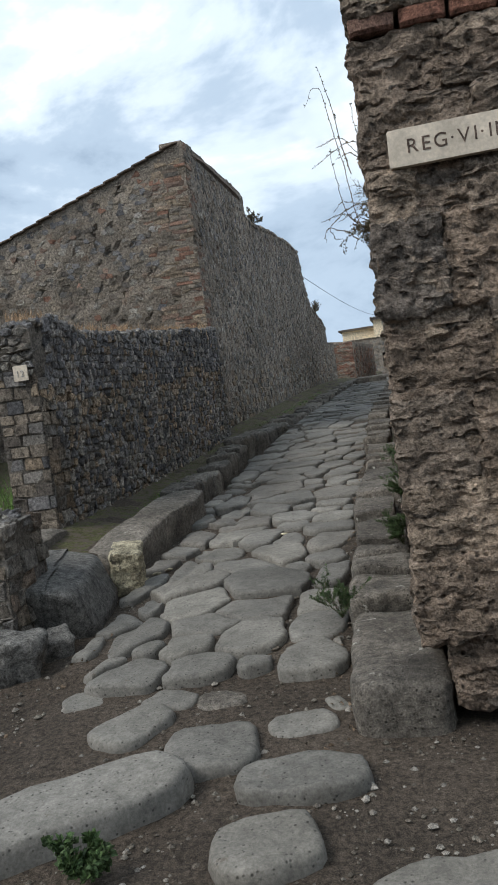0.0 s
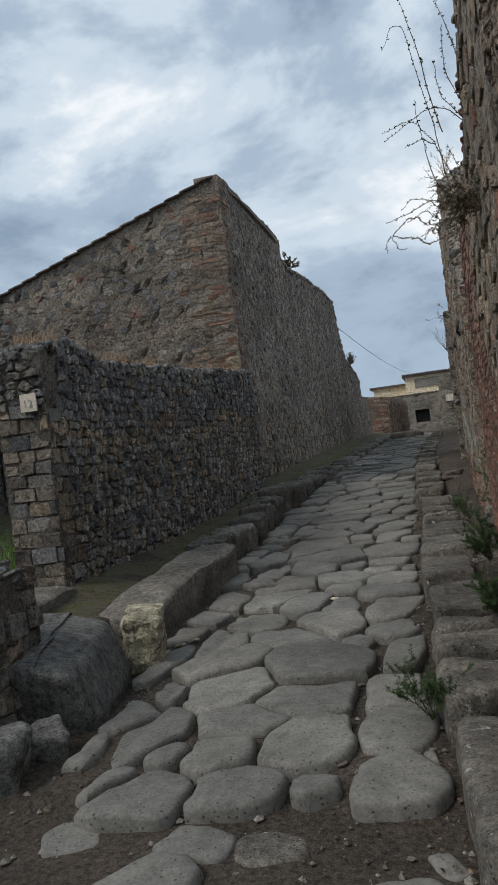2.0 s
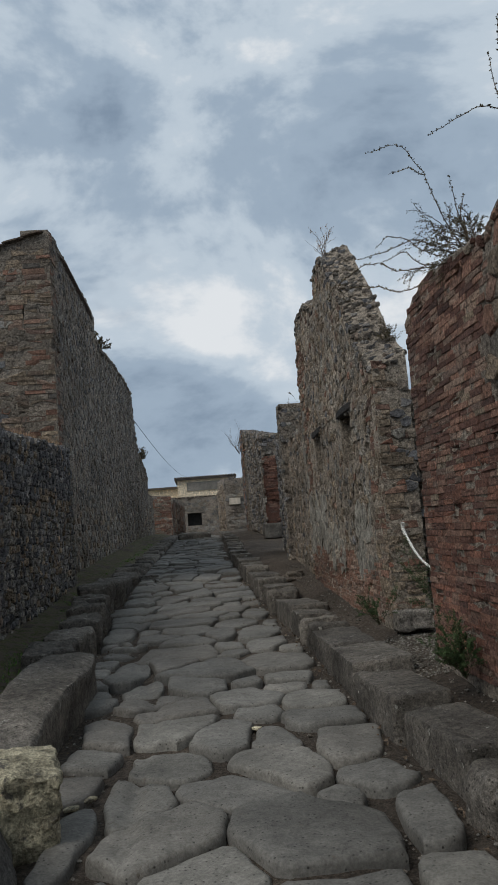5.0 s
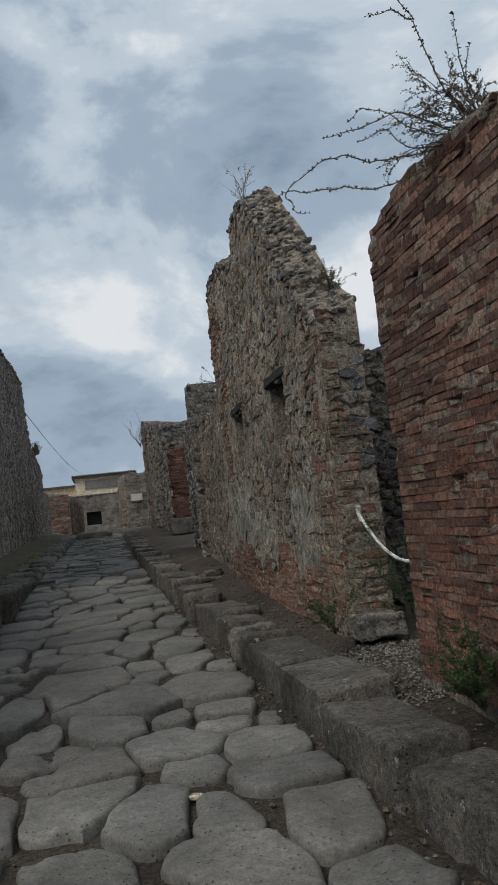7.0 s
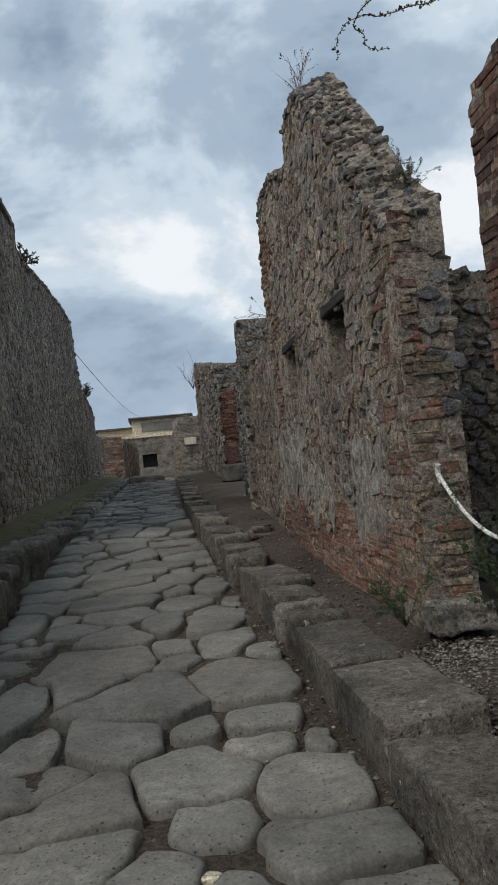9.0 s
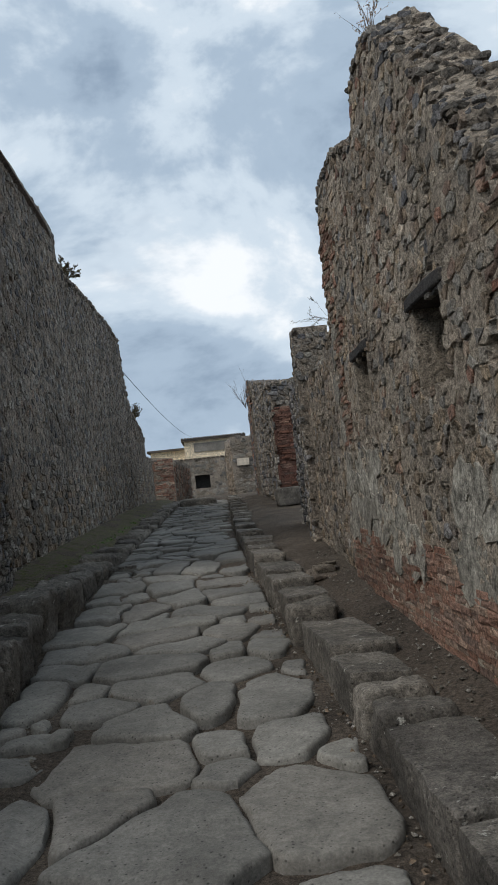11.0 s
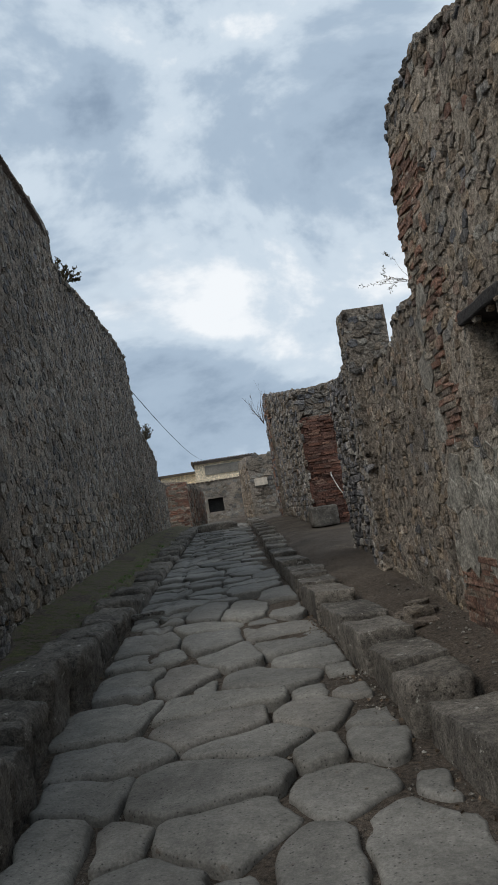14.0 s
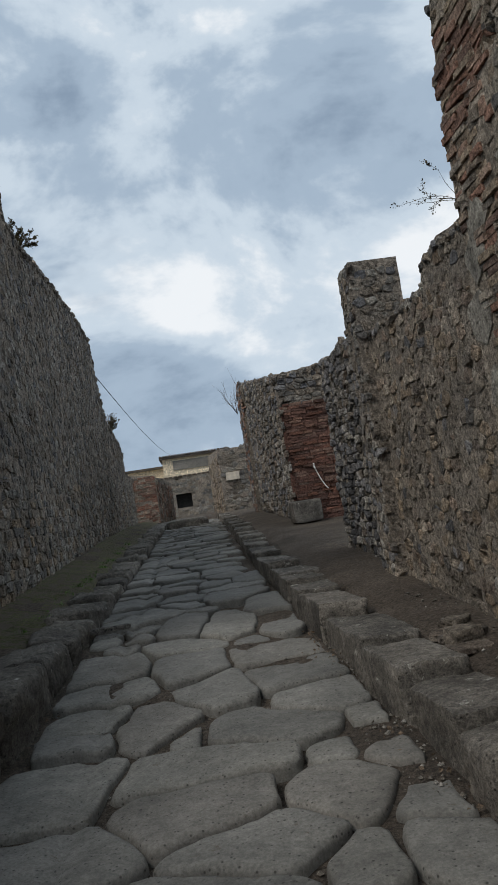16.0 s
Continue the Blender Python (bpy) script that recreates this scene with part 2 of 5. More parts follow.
def cells(u0, u1, v0, v1, cu, cv, jitter, keep, seed, lean=0.0):
    """Irregular packed stones of about cu by cv over a face."""
    r = random.Random(seed)
    nu, nv = int((u1 - u0) / cu) + 3, int((v1 - v0) / cv) + 3
    pts = {}
    for j in range(-1, nv):
        for i in range(-1, nu):
            pts[i, j] = (i + 0.5 * (j % 2) + r.uniform(-jitter, jitter), j + r.uniform(-jitter, jitter) * 0.8)
    res = []
    for (i, j), (px, py) in pts.items():
        cx, cy = u0 + (px + lean * py) * cu, v0 + py * cv
        if not (u0 <= cx <= u1 and v0 <= cy <= v1 and keep(cx, cy)):
            continue
        poly = [(px - 1.3, py - 1.3), (px + 1.3, py - 1.3), (px + 1.3, py + 1.3), (px - 1.3, py + 1.3)]
        for dj in (-2, -1, 0, 1, 2):
            for di in (-2, -1, 0, 1, 2):
                q = pts.get((i + di, j + dj))
                if q and (di or dj):
                    poly = clip(poly, (px + q[0]) / 2, (py + q[1]) / 2, q[0] - px, q[1] - py)
        if len(poly) >= 3:
            res.append([(u0 + (x + lean * y) * cu, v0 + y * cv) for x, y in poly])
    return res


def courses(u0, u1, v0, v1, bw, bh, keep, seed, wob=0.12):
    """Rows of bricks or squared blocks."""
    r = random.Random(seed)
    res = []
    v = v0
    while v < v1:
        h = bh * r.uniform(1 - wob, 1 + wob)
        u = u0 - r.uniform(0, bw)
        while u < u1:
            w = bw * r.uniform(0.65, 1.3)
            a, b = max(u, u0), min(u + w, u1)
            if b - a > 0.25 * bw and keep((a + b) / 2, v + h / 2):
                e = wob * bh * 0.5
                res.append([(a + r.uniform(-e, e), v + r.uniform(-e, e)), (b + r.uniform(-e, e), v + r.uniform(-e, e)), (b + r.uniform(-e, e), v + h + r.uniform(-e, e)), (a + r.uniform(-e, e), v + h + r.uniform(-e, e))])
            u += w
        v += h
    return res


def rounded(poly):
    res = []
    k = len(poly)
    for i in range(k):
        (ax, ay), (bx, by) = poly[i], poly[(i + 1) % k]
        res += [(ax * 0.75 + bx * 0.25, ay * 0.75 + by * 0.25), (ax * 0.25 + bx * 0.75, ay * 0.25 + by * 0.75)]
    return res


def tidy(poly, least):
    """Drops corners that lie closer together than least."""
    res = []
    for p in poly:
        if not res or math.hypot(p[0] - res[-1][0], p[1] - res[-1][1]) > least:
            res.append(p)
    if len(res) > 3 and math.hypot(res[0][0] - res[-1][0], res[0][1] - res[-1][1]) <= least:
        res.pop()
    return res


def stone_geo(poly, joint, out, bevel, r, back=0.03, flat=0.12):
    """One stone: joint is left free round it, it stands out of the face, its edge is rounded off by bevel."""
    cx, cy = sum(p[0] for p in poly) / len(poly), sum(p[1] for p in poly) / len(poly)
    n = len(poly)

    def ring(shrink, w, jig=0.0):
        res = []
        for x, y in poly:
            d = math.hypot(x - cx, y - cy) or 1e-6
            f = max(0.15, 1 - shrink / d)
            res.append((cx + (x - cx) * f, cy + (y - cy) * f, w + r.uniform(-jig, jig)))
        return res

    vs = ring(joint, -back) + ring(joint, out - bevel, bevel * 0.2) + ring(joint + bevel * 0.35, out - bevel * 0.28, bevel * 0.15) + ring(joint + bevel * 1.1, out, bevel * flat)
    vs.append((cx, cy, out + r.uniform(-0.1, 0.3) * bevel))
    fs = []
    for k in range(3):
        for i in range(n):
            a, b = k * n + i, k * n + (i + 1) % n
            fs.append((a, b, b + n, a + n))
    for i in range(n):
        fs.append((3 * n + i, 3 * n + (i + 1) % n, 4 * n))
    return vs, fs


def relief(p, amount=1.0):
    """How far an eroded face stands out or back at p."""
    q = Vector(p)
    d = 0.024 * noise.noise(q * 4.0) + 0.016 * noise.noise(q * 13.0 + Vector((5, 1, 2))) + 0.010 * noise.noise(q * 27.0)
    hole = noise.noise(q * 8.0 + Vector((9, 4, 7)))
    if hole > 0.4:
        d -= 0.5 * (hole - 0.4)
    return d * amount


def lay(face, polys, name, mats, pick, parent, joint, out, bevel, seed, near=None, limit=300, smooth=False, back=0.03, skip=0.0, worn=1.0):
    """Stones on a face: up to limit of them where near(u, v) holds as pieces of their own, the rest joined."""
    r = random.Random(seed)
    made = 0
    heap = [([], []) for _ in mats]
    for poly in polys:
        poly = tidy(poly, joint * 1.2 + 0.006)
        if len(poly) < 3:
            continue
        cx, cy = sum(p[0] for p in poly) / len(poly), sum(p[1] for p in poly) / len(poly)
        k = pick(cx, cy, r)
        if skip and r.random() < skip:
            continue
        if k is None:
            continue
        vs, fs = stone_geo(poly, joint * r.uniform(0.6, 2.0), out * r.uniform(0.1, 1.5), bevel * r.uniform(0.7, 1.3), r, back, 0.5)
        ws = [face.at(u, v, w + relief(face.at(u, v), worn)) for u, v, w in vs]
        if near is not None and made < limit and near(cx, cy):
            mesh_object(name, ws, fs, mats[k], parent, "", smooth, face.at(cx, cy))
            made += 1
        else:
            hv, hf = heap[k]
            o = len(hv)
            hv.extend(ws)
            hf.extend(tuple(i + o for i in f) for f in fs)
    for k, (hv, hf) in enumerate(heap):
        if hv:
            tagged(mesh_object(name + "_rest", hv, hf, mats[k], parent, "", smooth), kind="stuff")


def slab(name, face, u0, u1, base, top, thick, step, rows, mat, holes=(), rough=0.015, label="", category="wall", seed=1, rise=0.0, worn=1.0):
    """A solid wall with a broken top, which may rise to the rear; holes (u0, u1, v0, v1) go right through it."""
    us = sorted({u0, u1, *(u0 + step * i for i in range(1, int((u1 - u0) / step) + 1) if u0 + step * i < u1 - 0.02), *(h[0] for h in holes), *(h[1] for h in holes)})
    cuts = sorted({h[2] for h in holes} | {h[3] for h in holes})
    nu = len(us)
    grid = []
    for u in us:
        b, t = base(u), top(u)
        if cuts:
            low = [b + (cuts[0] - b) * k / rows for k in range(rows)]
            hi = [cuts[-1] + (t - cuts[-1]) * k / rows for k in range(1, rows + 1)]
            grid.append(low + cuts + hi)
        else:
            grid.append([b + (t - b) * k / rows for k in range(rows + 1)])
    nv = len(grid[0])
    vs = []
    for back in (0, 1):
        for i, u in enumerate(us):
            for j in range(nv):
                p = face.at(u, grid[i][j] + back * rise * (j == nv - 1), -thick * back)
                edge = 1.0 if 0 < j < nv - 1 else 0.3
                d = face.w * (relief(p, edge * worn) if not back else 0.0) + noise.noise_vector(p * 9.0) * rough * 0.3
                vs.append(p + d)
    idx = lambda s, i, j: s * nu * nv + i * nv + j

    def solid(i, j):
        if i < 0 or j < 0 or i >= nu - 1 or j >= nv - 1:
            return False
        u, v = (us[i] + us[i + 1]) / 2, (grid[i][j] + grid[i + 1][j + 1]) / 2
        return not any(h[0] < u < h[1] and h[2] < v < h[3] for h in holes)

    fs = []
    for i in range(nu - 1):
        for j in range(nv - 1):
            if not solid(i, j):
                continue
            fs.append((idx(0, i, j), idx(0, i + 1, j), idx(0, i + 1, j + 1), idx(0, i, j + 1)))
            fs.append((idx(1, i, j), idx(1, i, j + 1), idx(1, i + 1, j + 1), idx(1, i + 1, j)))
            for di, dj, a, b in ((-1, 0, (i, j + 1), (i, j)), (1, 0, (i + 1, j), (i + 1, j + 1)), (0, -1, (i, j), (i + 1, j)), (0, 1, (i + 1, j + 1), (i, j + 1))):
                if not solid(i + di, j + dj):
                    fs.append((idx(0, *b), idx(0, *a), idx(1, *a), idx(1, *b)))
    return tagged(mesh_object(name, vs, fs, mat), label, category, kind="structure")


def ragged(table, amount, seed, freq=2.2):
    def top(u):
        return lerp(table, u) + amount * (noise.noise(Vector((u * freq, seed, 0.3))) + 0.6 * noise.noise(Vector((u * freq * 3.1, seed, 1.7))))
    return top


def boulder_geo(dim, seed, k=6.0, n=7, rough=0.03, shape=None, freq=2.5, strata=1.0, fine=0.6):
    """A rounded block of dim, its middle at the origin."""
    bm = bmesh.new()
    bmesh.ops.create_cube(bm, size=2.0)
    bmesh.ops.subdivide_edges(bm, edges=bm.edges[:], cuts=n, use_grid_fill=True)
    s = Vector((seed * 3.7, seed * 1.3, seed * 7.1))
    for v in bm.verts:
        c = v.co
        f = (abs(c.x) ** k + abs(c.y) ** k + abs(c.z) ** k) ** (-1 / k)
        p = Vector((c.x * f * dim[0] / 2, c.y * f * dim[1] / 2, c.z * f * dim[2] / 2))
        if shape:
            p = Vector(shape(*p))
        q = Vector((p.x, p.y, p.z * strata))
        p += noise.noise_vector(q * freq + s) * rough * 1.6 + noise.noise_vector(q * freq * 4 + s) * rough * fine
        v.co = p
    return bm


def bm_object(name, bm, mat, m=None, parent=None, label="", smooth=True):
    me = bpy.data.meshes.new(name)
    bm.to_mesh(me)
    bm.free()
    me.materials.append(mat)
    if smooth:
        me.shade_smooth()
        me.set_sharp_from_angle(angle=radians(34))
    ob = new(name, me)
    if m is not None:
        ob.matrix_basis = m
    if parent is not None:
        ob.parent = parent
        ob.matrix_parent_inverse = Matrix.Translation(parent.location).inverted()
    if label:
        ob["label"] = label
    return ob


def boulder(name, at, dim, mat, seed, label, category, turn=(0, 0, 0), k=6.0, n=7, rough=0.03, shape=None, parent=None, group="", freq=2.5, strata=1.0, fine=0.6):
    ob = bm_object(name, boulder_geo(dim, seed, k, n, rough, shape, freq, strata, fine), mat, pose(*at, *turn), parent)
    if parent is None:
        return tagged(ob, label, category, group)
    if label:
        ob["label"] = label
    return ob


LUMP = boulder_geo((1, 1, 1), 3, 7.0, 2, 0.0)
LUMP_V, LUMP_F = [v.co.copy() for v in LUMP.verts], [tuple(v.index for v in f.verts) for f in LUMP.faces]
LUMP.free()


def crest(name, face, u0, u1, top, thick, size, mats, parent, seed, sink=0.8, rise=0.0):
    """Broken stones set on a wall's top."""
    size *= 0.62
    r = random.Random(seed)
    heap = [([], []) for _ in mats]
    u = u0
    while u < u1:
        w = size * 0.3
        while w < thick - size * 0.2:
            k = r.randrange(len(mats))
            hv, hf = heap[k]
            o = len(hv)
            c = face.at(u + r.uniform(-0.4, 0.4) * size, top(u) + rise * w / thick - sink * size * r.uniform(0.2, 1.0) + 0.2 * size, -w)
            turn = Euler((r.uniform(-0.5, 0.5), r.uniform(-0.5, 0.5), r.uniform(0, 6))).to_matrix()
            d = Vector((size * r.uniform(0.7, 1.5), size * r.uniform(0.7, 1.4), size * r.uniform(0.5, 1.0)))
            for v in LUMP_V:
                q = Vector((v.x * d.x, v.y * d.y, v.z * d.z))
                hv.append(c + turn @ q + noise.noise_vector(q * 16 + c) * size * 0.3)
            hf.extend(tuple(i + o for i in f) for f in LUMP_F)
            w += size * r.uniform(0.7, 1.1)
        u += size * r.uniform(0.6, 0.95)
    for k, (hv, hf) in enumerate(heap):
        if hv:
            tagged(mesh_object(name, hv, hf, mats[k], parent), kind="stuff")


def tube_geo(points, radius, sides=6):
    """Rings along a line of points."""
    vs, fs = [], []
    for i, p in enumerate(points):
        a = Vector(points[max(0, i - 1)])
        b = Vector(points[min(len(points) - 1, i + 1)])
        d = (b - a).normalized()
        x = d.cross(Vector((0.3, 0.2, 1)) if abs(d.z) < 0.9 else Vector((1, 0, 0))).normalized()
        y = d.cross(x)
        rr = radius(i / max(1, len(points) - 1)) if callable(radius) else radius
        for s in range(sides):
            t = 2 * math.pi * s / sides
            vs.append(Vector(p) + x * math.cos(t) * rr + y * math.sin(t) * rr)
    for i in range(len(points) - 1):
        for s in range(sides):
            a, b = i * sides + s, i * sides + (s + 1) % sides
            fs.append((a, b, b + sides, a + sides))
    fs.append(tuple(range(sides))[::-1])
    fs.append(tuple(range((len(points) - 1) * sides, len(points) * sides)))
    return vs, fs


def merge(lists):
    vs, fs = [], []
    for v, f in lists:
        o = len(vs)
        vs.extend(v)
        fs.extend(tuple(i + o for i in q) for q in f)
    return vs, fs


def leaf_geo(p, d, size, r):
    d = Vector(d).normalized()
    s = d.cross(Vector((r.uniform(-1, 1), r.uniform(-1, 1), r.uniform(-1, 1)))).normalized() * size * 0.35
    p = Vector(p)
    up = d.cross(s).normalized() * size * 0.15
    return [p, p + d * size * 0.5 + s + up, p + d * size, p + d * size * 0.5 - s + up], [(0, 1, 2, 3)]


def shrub(name, at, stems, length, spread, droop, seed, label, leaf_mat, leaf_size, leaves, twig=0.006, aim=(0, 0, 1), forks=3):
    """Stems that start at one root, fork and sag, with small leaves along them."""
    r = random.Random(seed)
    root = thing(name, at, label, "plant")
    tw, lf = [], []

    def grow(p, d, size, rad, depth):
        pts = [p.copy()]
        steps = 7
        for k in range(steps):
            d = (d + Vector((r.uniform(-1, 1), r.uniform(-1, 1), r.uniform(-1, 1))) * 0.16 + Vector((0, 0, -droop)) * (k / steps)).normalized()
            p = p + d * size / steps
            pts.append(p.copy())
            for _ in range(leaves):
                lf.append(leaf_geo(p + Vector((r.uniform(-1, 1), r.uniform(-1, 1), r.uniform(-1, 1))) * 0.008, Vector((r.uniform(-1, 1), r.uniform(-1, 1), r.uniform(-0.6, 1))), leaf_size * r.uniform(0.6, 1.4), r))
            if depth and k >= 2 and r.random() < forks / steps:
                grow(p.copy(), (d + Vector((r.uniform(-1, 1), r.uniform(-1, 1), r.uniform(-0.6, 0.9))) * 0.7).normalized(), size * r.uniform(0.35, 0.6), rad * 0.6, depth - 1)
        tw.append(tube_geo(pts, lambda s: rad * (1 - 0.75 * s), 4))

    for _ in range(stems):
        d = (Vector(aim) + Vector((r.uniform(-1, 1), r.uniform(-1, 1), r.uniform(-0.5, 1))) * spread).normalized()
        grow(Vector(at), d, length * r.uniform(0.55, 1.1), twig, 2)
    mesh_object("stem", *merge(tw), M_DRY, root)
    if lf:
        mesh_object("foliage", *merge(lf), leaf_mat, root)
    return root


def tufts(name, spots, height, mat, seed, label, blades=26):
    """Blades of grass round each spot: (x, y, z, radius)."""
    r = random.Random(seed)
    vs, fs = [], []
    for x, y, z, rad in spots:
        for _ in range(blades):
            a, q = r.uniform(0, 6.28), rad * math.sqrt(r.random())
            p = Vector((x + q * math.cos(a), y + q * math.sin(a), z - 0.01))
            h = height * r.uniform(0.4, 1.2)
            lean = Vector((r.uniform(-1, 1), r.uniform(-1, 1), 0)) * h * 0.5
            s = Vector((math.cos(a), math.sin(a), 0)) * 0.004
            o = len(vs)
            vs += [p - s, p + s, p + Vector((0, 0, h * 0.6)) + lean * 0.4 + s * 0.7, p + Vector((0, 0, h * 0.6)) + lean * 0.4 - s * 0.7, p + Vector((0, 0, h)) + lean]
            fs += [(o, o + 1, o + 2, o + 3), (o + 3, o + 2, o + 4)]
    return tagged(mesh_object(name, vs, fs, mat), label, "grass", kind="stuff")

# ---- ground ----


def ground_height(x, y):
    """Earth under and beside the road; banked up to the pavements along the street."""
    g = G(y)
    if y < 4.6:
        return g - 0.03
    le, re = left_edge(y), right_edge(y)
    if le < x < re:
        bury = noise.noise(Vector((x * 1.5, y * 1.2, 7.0))) + 0.55 * max(0.0, 1 - (re - x) / 0.75) + 0.25 * max(0.0, 1 - (x - le) / 0.5)
        return g - 0.03 + 0.065 * min(0.8, max(0.0, bury + 0.05))
    if x >= re:
        t = min(1, (x - re) / 0.75)
        k = min(1, (y - 4.6) / 1.2)
        return g - 0.02 + k * (0.0 if x < re + 0.4 else 0.11 + 0.15 * t)
    t = min(1, (le - x) / 1.1)
    k = min(1, (y - 4.6) / 1.6)
    return g - 0.02 + k * (0.0 if x > le - 0.4 else 0.12 + 0.24 * t)


def build_ground():
    xs = [-400, -150, -60, -30, -18, -12] + [-9 + 0.5 * i for i in range(9)] + [-4.6 + 0.1 * i for i in range(52)] + [0.7 + 0.6 * i for i in range(7)] + [8, 15, 30, 60, 150, 400]
    ys = [-400, -120, -40, -15, -6, -3] + [-1 + 0.5 * i for i in range(5)] + [1.5 + 0.1 * i for i in range(200)] + [21.8 + 0.8 * i for i in range(40)] + [60, 75, 100, 150, 300, 800]
    vs, fs, mats = [], [], []
    for y in ys:
        for x in xs:
            z = ground_height(x, y) + 0.02 * noise.noise(Vector((x * 1.7, y * 1.7, 0))) + 0.012 * noise.noise(Vector((x * 6, y * 6, 2)))
            vs.append((x, y, z))
    n = len(xs)
    for j in range(len(ys) - 1):
        for i in range(n - 1):
            fs.append((j * n + i, j * n + i + 1, (j + 1) * n + i + 1, (j + 1) * n + i))
            x, y = xs[i], ys[j]
            mats.append(1 if (y > 5 and x < left_edge(y) - 0.35 and noise.noise(Vector((x * 2, y * 1.1, 5))) > -0.25 + 0.25 * (y < 8)) else 0)
    ob = mesh_object("ground", vs, fs, [M_EARTH, M_MOSS], smooth=True)
    for p, k in zip(ob.data.polygons, mats):
        p.material_index = k
    return tagged(ob, "brown trodden earth with moss along the walls", "ground", kind="structure")


ground = build_ground()

# ---- right side, stone by stone along the street ----
RF = lambda x: Face((x, 0, 0), (0, -1, 0), (0, 0, 1))   # faces -x; u = -y
LF = lambda x: Face((x, 0, 0), (0, 1, 0), (0, 0, 1))    # faces +x; u = y
SF = lambda y: Face((0, y, 0), (1, 0, 0), (0, 0, 1))    # faces -y; u = x
pave = lambda y: G(y) + 0.3


def inside(base, top, holes=(), margin=0.02):
    def keep(u, v):
        return base(u) < v < top(u) - margin and not any(h[0] - 0.01 < u < h[1] + 0.01 and h[2] - 0.01 < v < h[3] + 0.01 for h in holes)
    return keep


one = lambda k: (lambda u, v, r: k)

# wall between the corner pier and the doorway: u = -y
CORNER_TOP = [(-8.72, 2.8), (-8.5, 2.88), (-8.3, 2.97), (-7.9, 3.0), (-7.05, 2.92), (-6.9, 2.86), (-6.5, 3.0), (-6.2, 3.3), (-5.9, 3.45), (-4.3, 3.9)]
corner_top = ragged(CORNER_TOP, 0.05, 3)
corner_base = lambda u: G(-u) + 0.05
wall_e1 = slab("wall_east_1", RF(-0.1), -8.68, -4.25, corner_base, corner_top, 0.5, 0.06, 55, M_MORTAR, label="ruined roadside wall of brown rubble and brick", seed=2, worn=0.22)
kp = inside(corner_base, corner_top)
brick_zone = lambda u, v: u < -7.0 + 0.12 * math.sin(v * 5) or (v < 1.75 + 0.15 * math.sin(u * 7) and u < -6.2)
lay(RF(-0.1), courses(-8.68, -6.1, 0.2, 3.1, 0.2, 0.043, lambda u, v: kp(u, v) and brick_zone(u, v), 11), "brick", [M_OLDBRICK, M_BRICK, M_TUFF, M_DARKBRICK], lambda u, v, r: r.choices((0, 1, 3), (1, 4, 2))[0] if v < 1.5 + 0.2 * math.sin(u * 4) else r.choices((0, 2, 3), (5, 0.5, 4))[0], wall_e1, 0.0035, 0.008, 0.005, 5, lambda u, v: v < 2.3, 330, worn=0.22)
lay(RF(-0.1), cells(-7.3, -4.2, 0.0, 3.9, 0.2, 0.14, 0.33, lambda u, v: kp(u, v) and not brick_zone(u, v), 12), "stone", [M_RUBBLE, M_TUFF, M_OLDBRICK], lambda u, v, r: r.choices((0, 1, 2), (5, 4, 1))[0], wall_e1, 0.007, 0.016, 0.011, 6, lambda u, v: True, 220, skip=0.15, worn=0.22)
# end of that wall at the doorway
lay(Face((0, 8.68, 0), (-1, 0, 0), (0, 0, 1)), courses(-0.4, 0.08, 0.35, 2.9, 0.22, 0.055, lambda u, v: True, 13), "brick", [M_OLDBRICK], one(0), wall_e1, 0.006, 0.02, 0.008, 7, None)

# corner pier of large tuff blocks
pier = thing("corner_pier", (0.5, 4.0, -0.1), "corner pier of large eroded brown tuff blocks", "pier")
PIER_COURSES = [(-0.12, 0.22, (0.02, 0.62, 1.4)), (0.22, 0.62, (-0.12, 0.3, 0.95, 1.4)), (0.62, 0.97, (-0.1, 0.55, 1.4)), (0.97, 1.38, (-0.11, 0.27, 0.8, 1.4)), (1.38, 1.77, (-0.1, 0.38, 0.95, 1.4)), (1.77, 2.19, (-0.11, 0.2, 0.62, 1.4)), (2.19, 2.42, (-0.09, 0.08, 0.33, 0.7, 1.4)), (2.42, 2.74, (-0.1, 0.4, 1.0, 1.4)), (2.74, 3.02, (-0.1, 0.3, 0.75, 1.4)), (3.12, 3.5, (-0.1, 0.5, 1.4)), (3.5, 3.9, (-0.08, 0.6, 1.4))]
for ci, (z0, z1, xs) in enumerate(PIER_COURSES):
    for bi, (x0, x1) in enumerate(zip(xs, xs[1:])):
        boulder("block", ((x0 + x1) / 2, 4.03, (z0 + z1) / 2), (x1 - x0 + 0.03, 0.66 + 0.03 * ((ci * 3 + bi * 2) % 4 - 1.5), z1 - z0 + 0.03), M_PIER, 20 + ci * 5 + bi, "", "", k=18.0, n=26, rough=0.019, parent=pier, freq=5.0, strata=2.2, fine=1.3)
for i in range(7):
    boulder("brick", (-0.0 + 0.22 * i, 4.02, 3.07), (0.21, 0.66, 0.085), M_BRICK, 90 + i, "", "", k=14.0, n=4, rough=0.006, parent=pier)

# street sign on the pier
sign = boulder("street_sign", (0.44, 3.68, 2.5), (0.87, 0.042, 0.165), M_MARBLE, 5, "pale marble street plate with engraved dark letters", "sign", (0, 0, 0), k=60.0, n=19, rough=0.002)


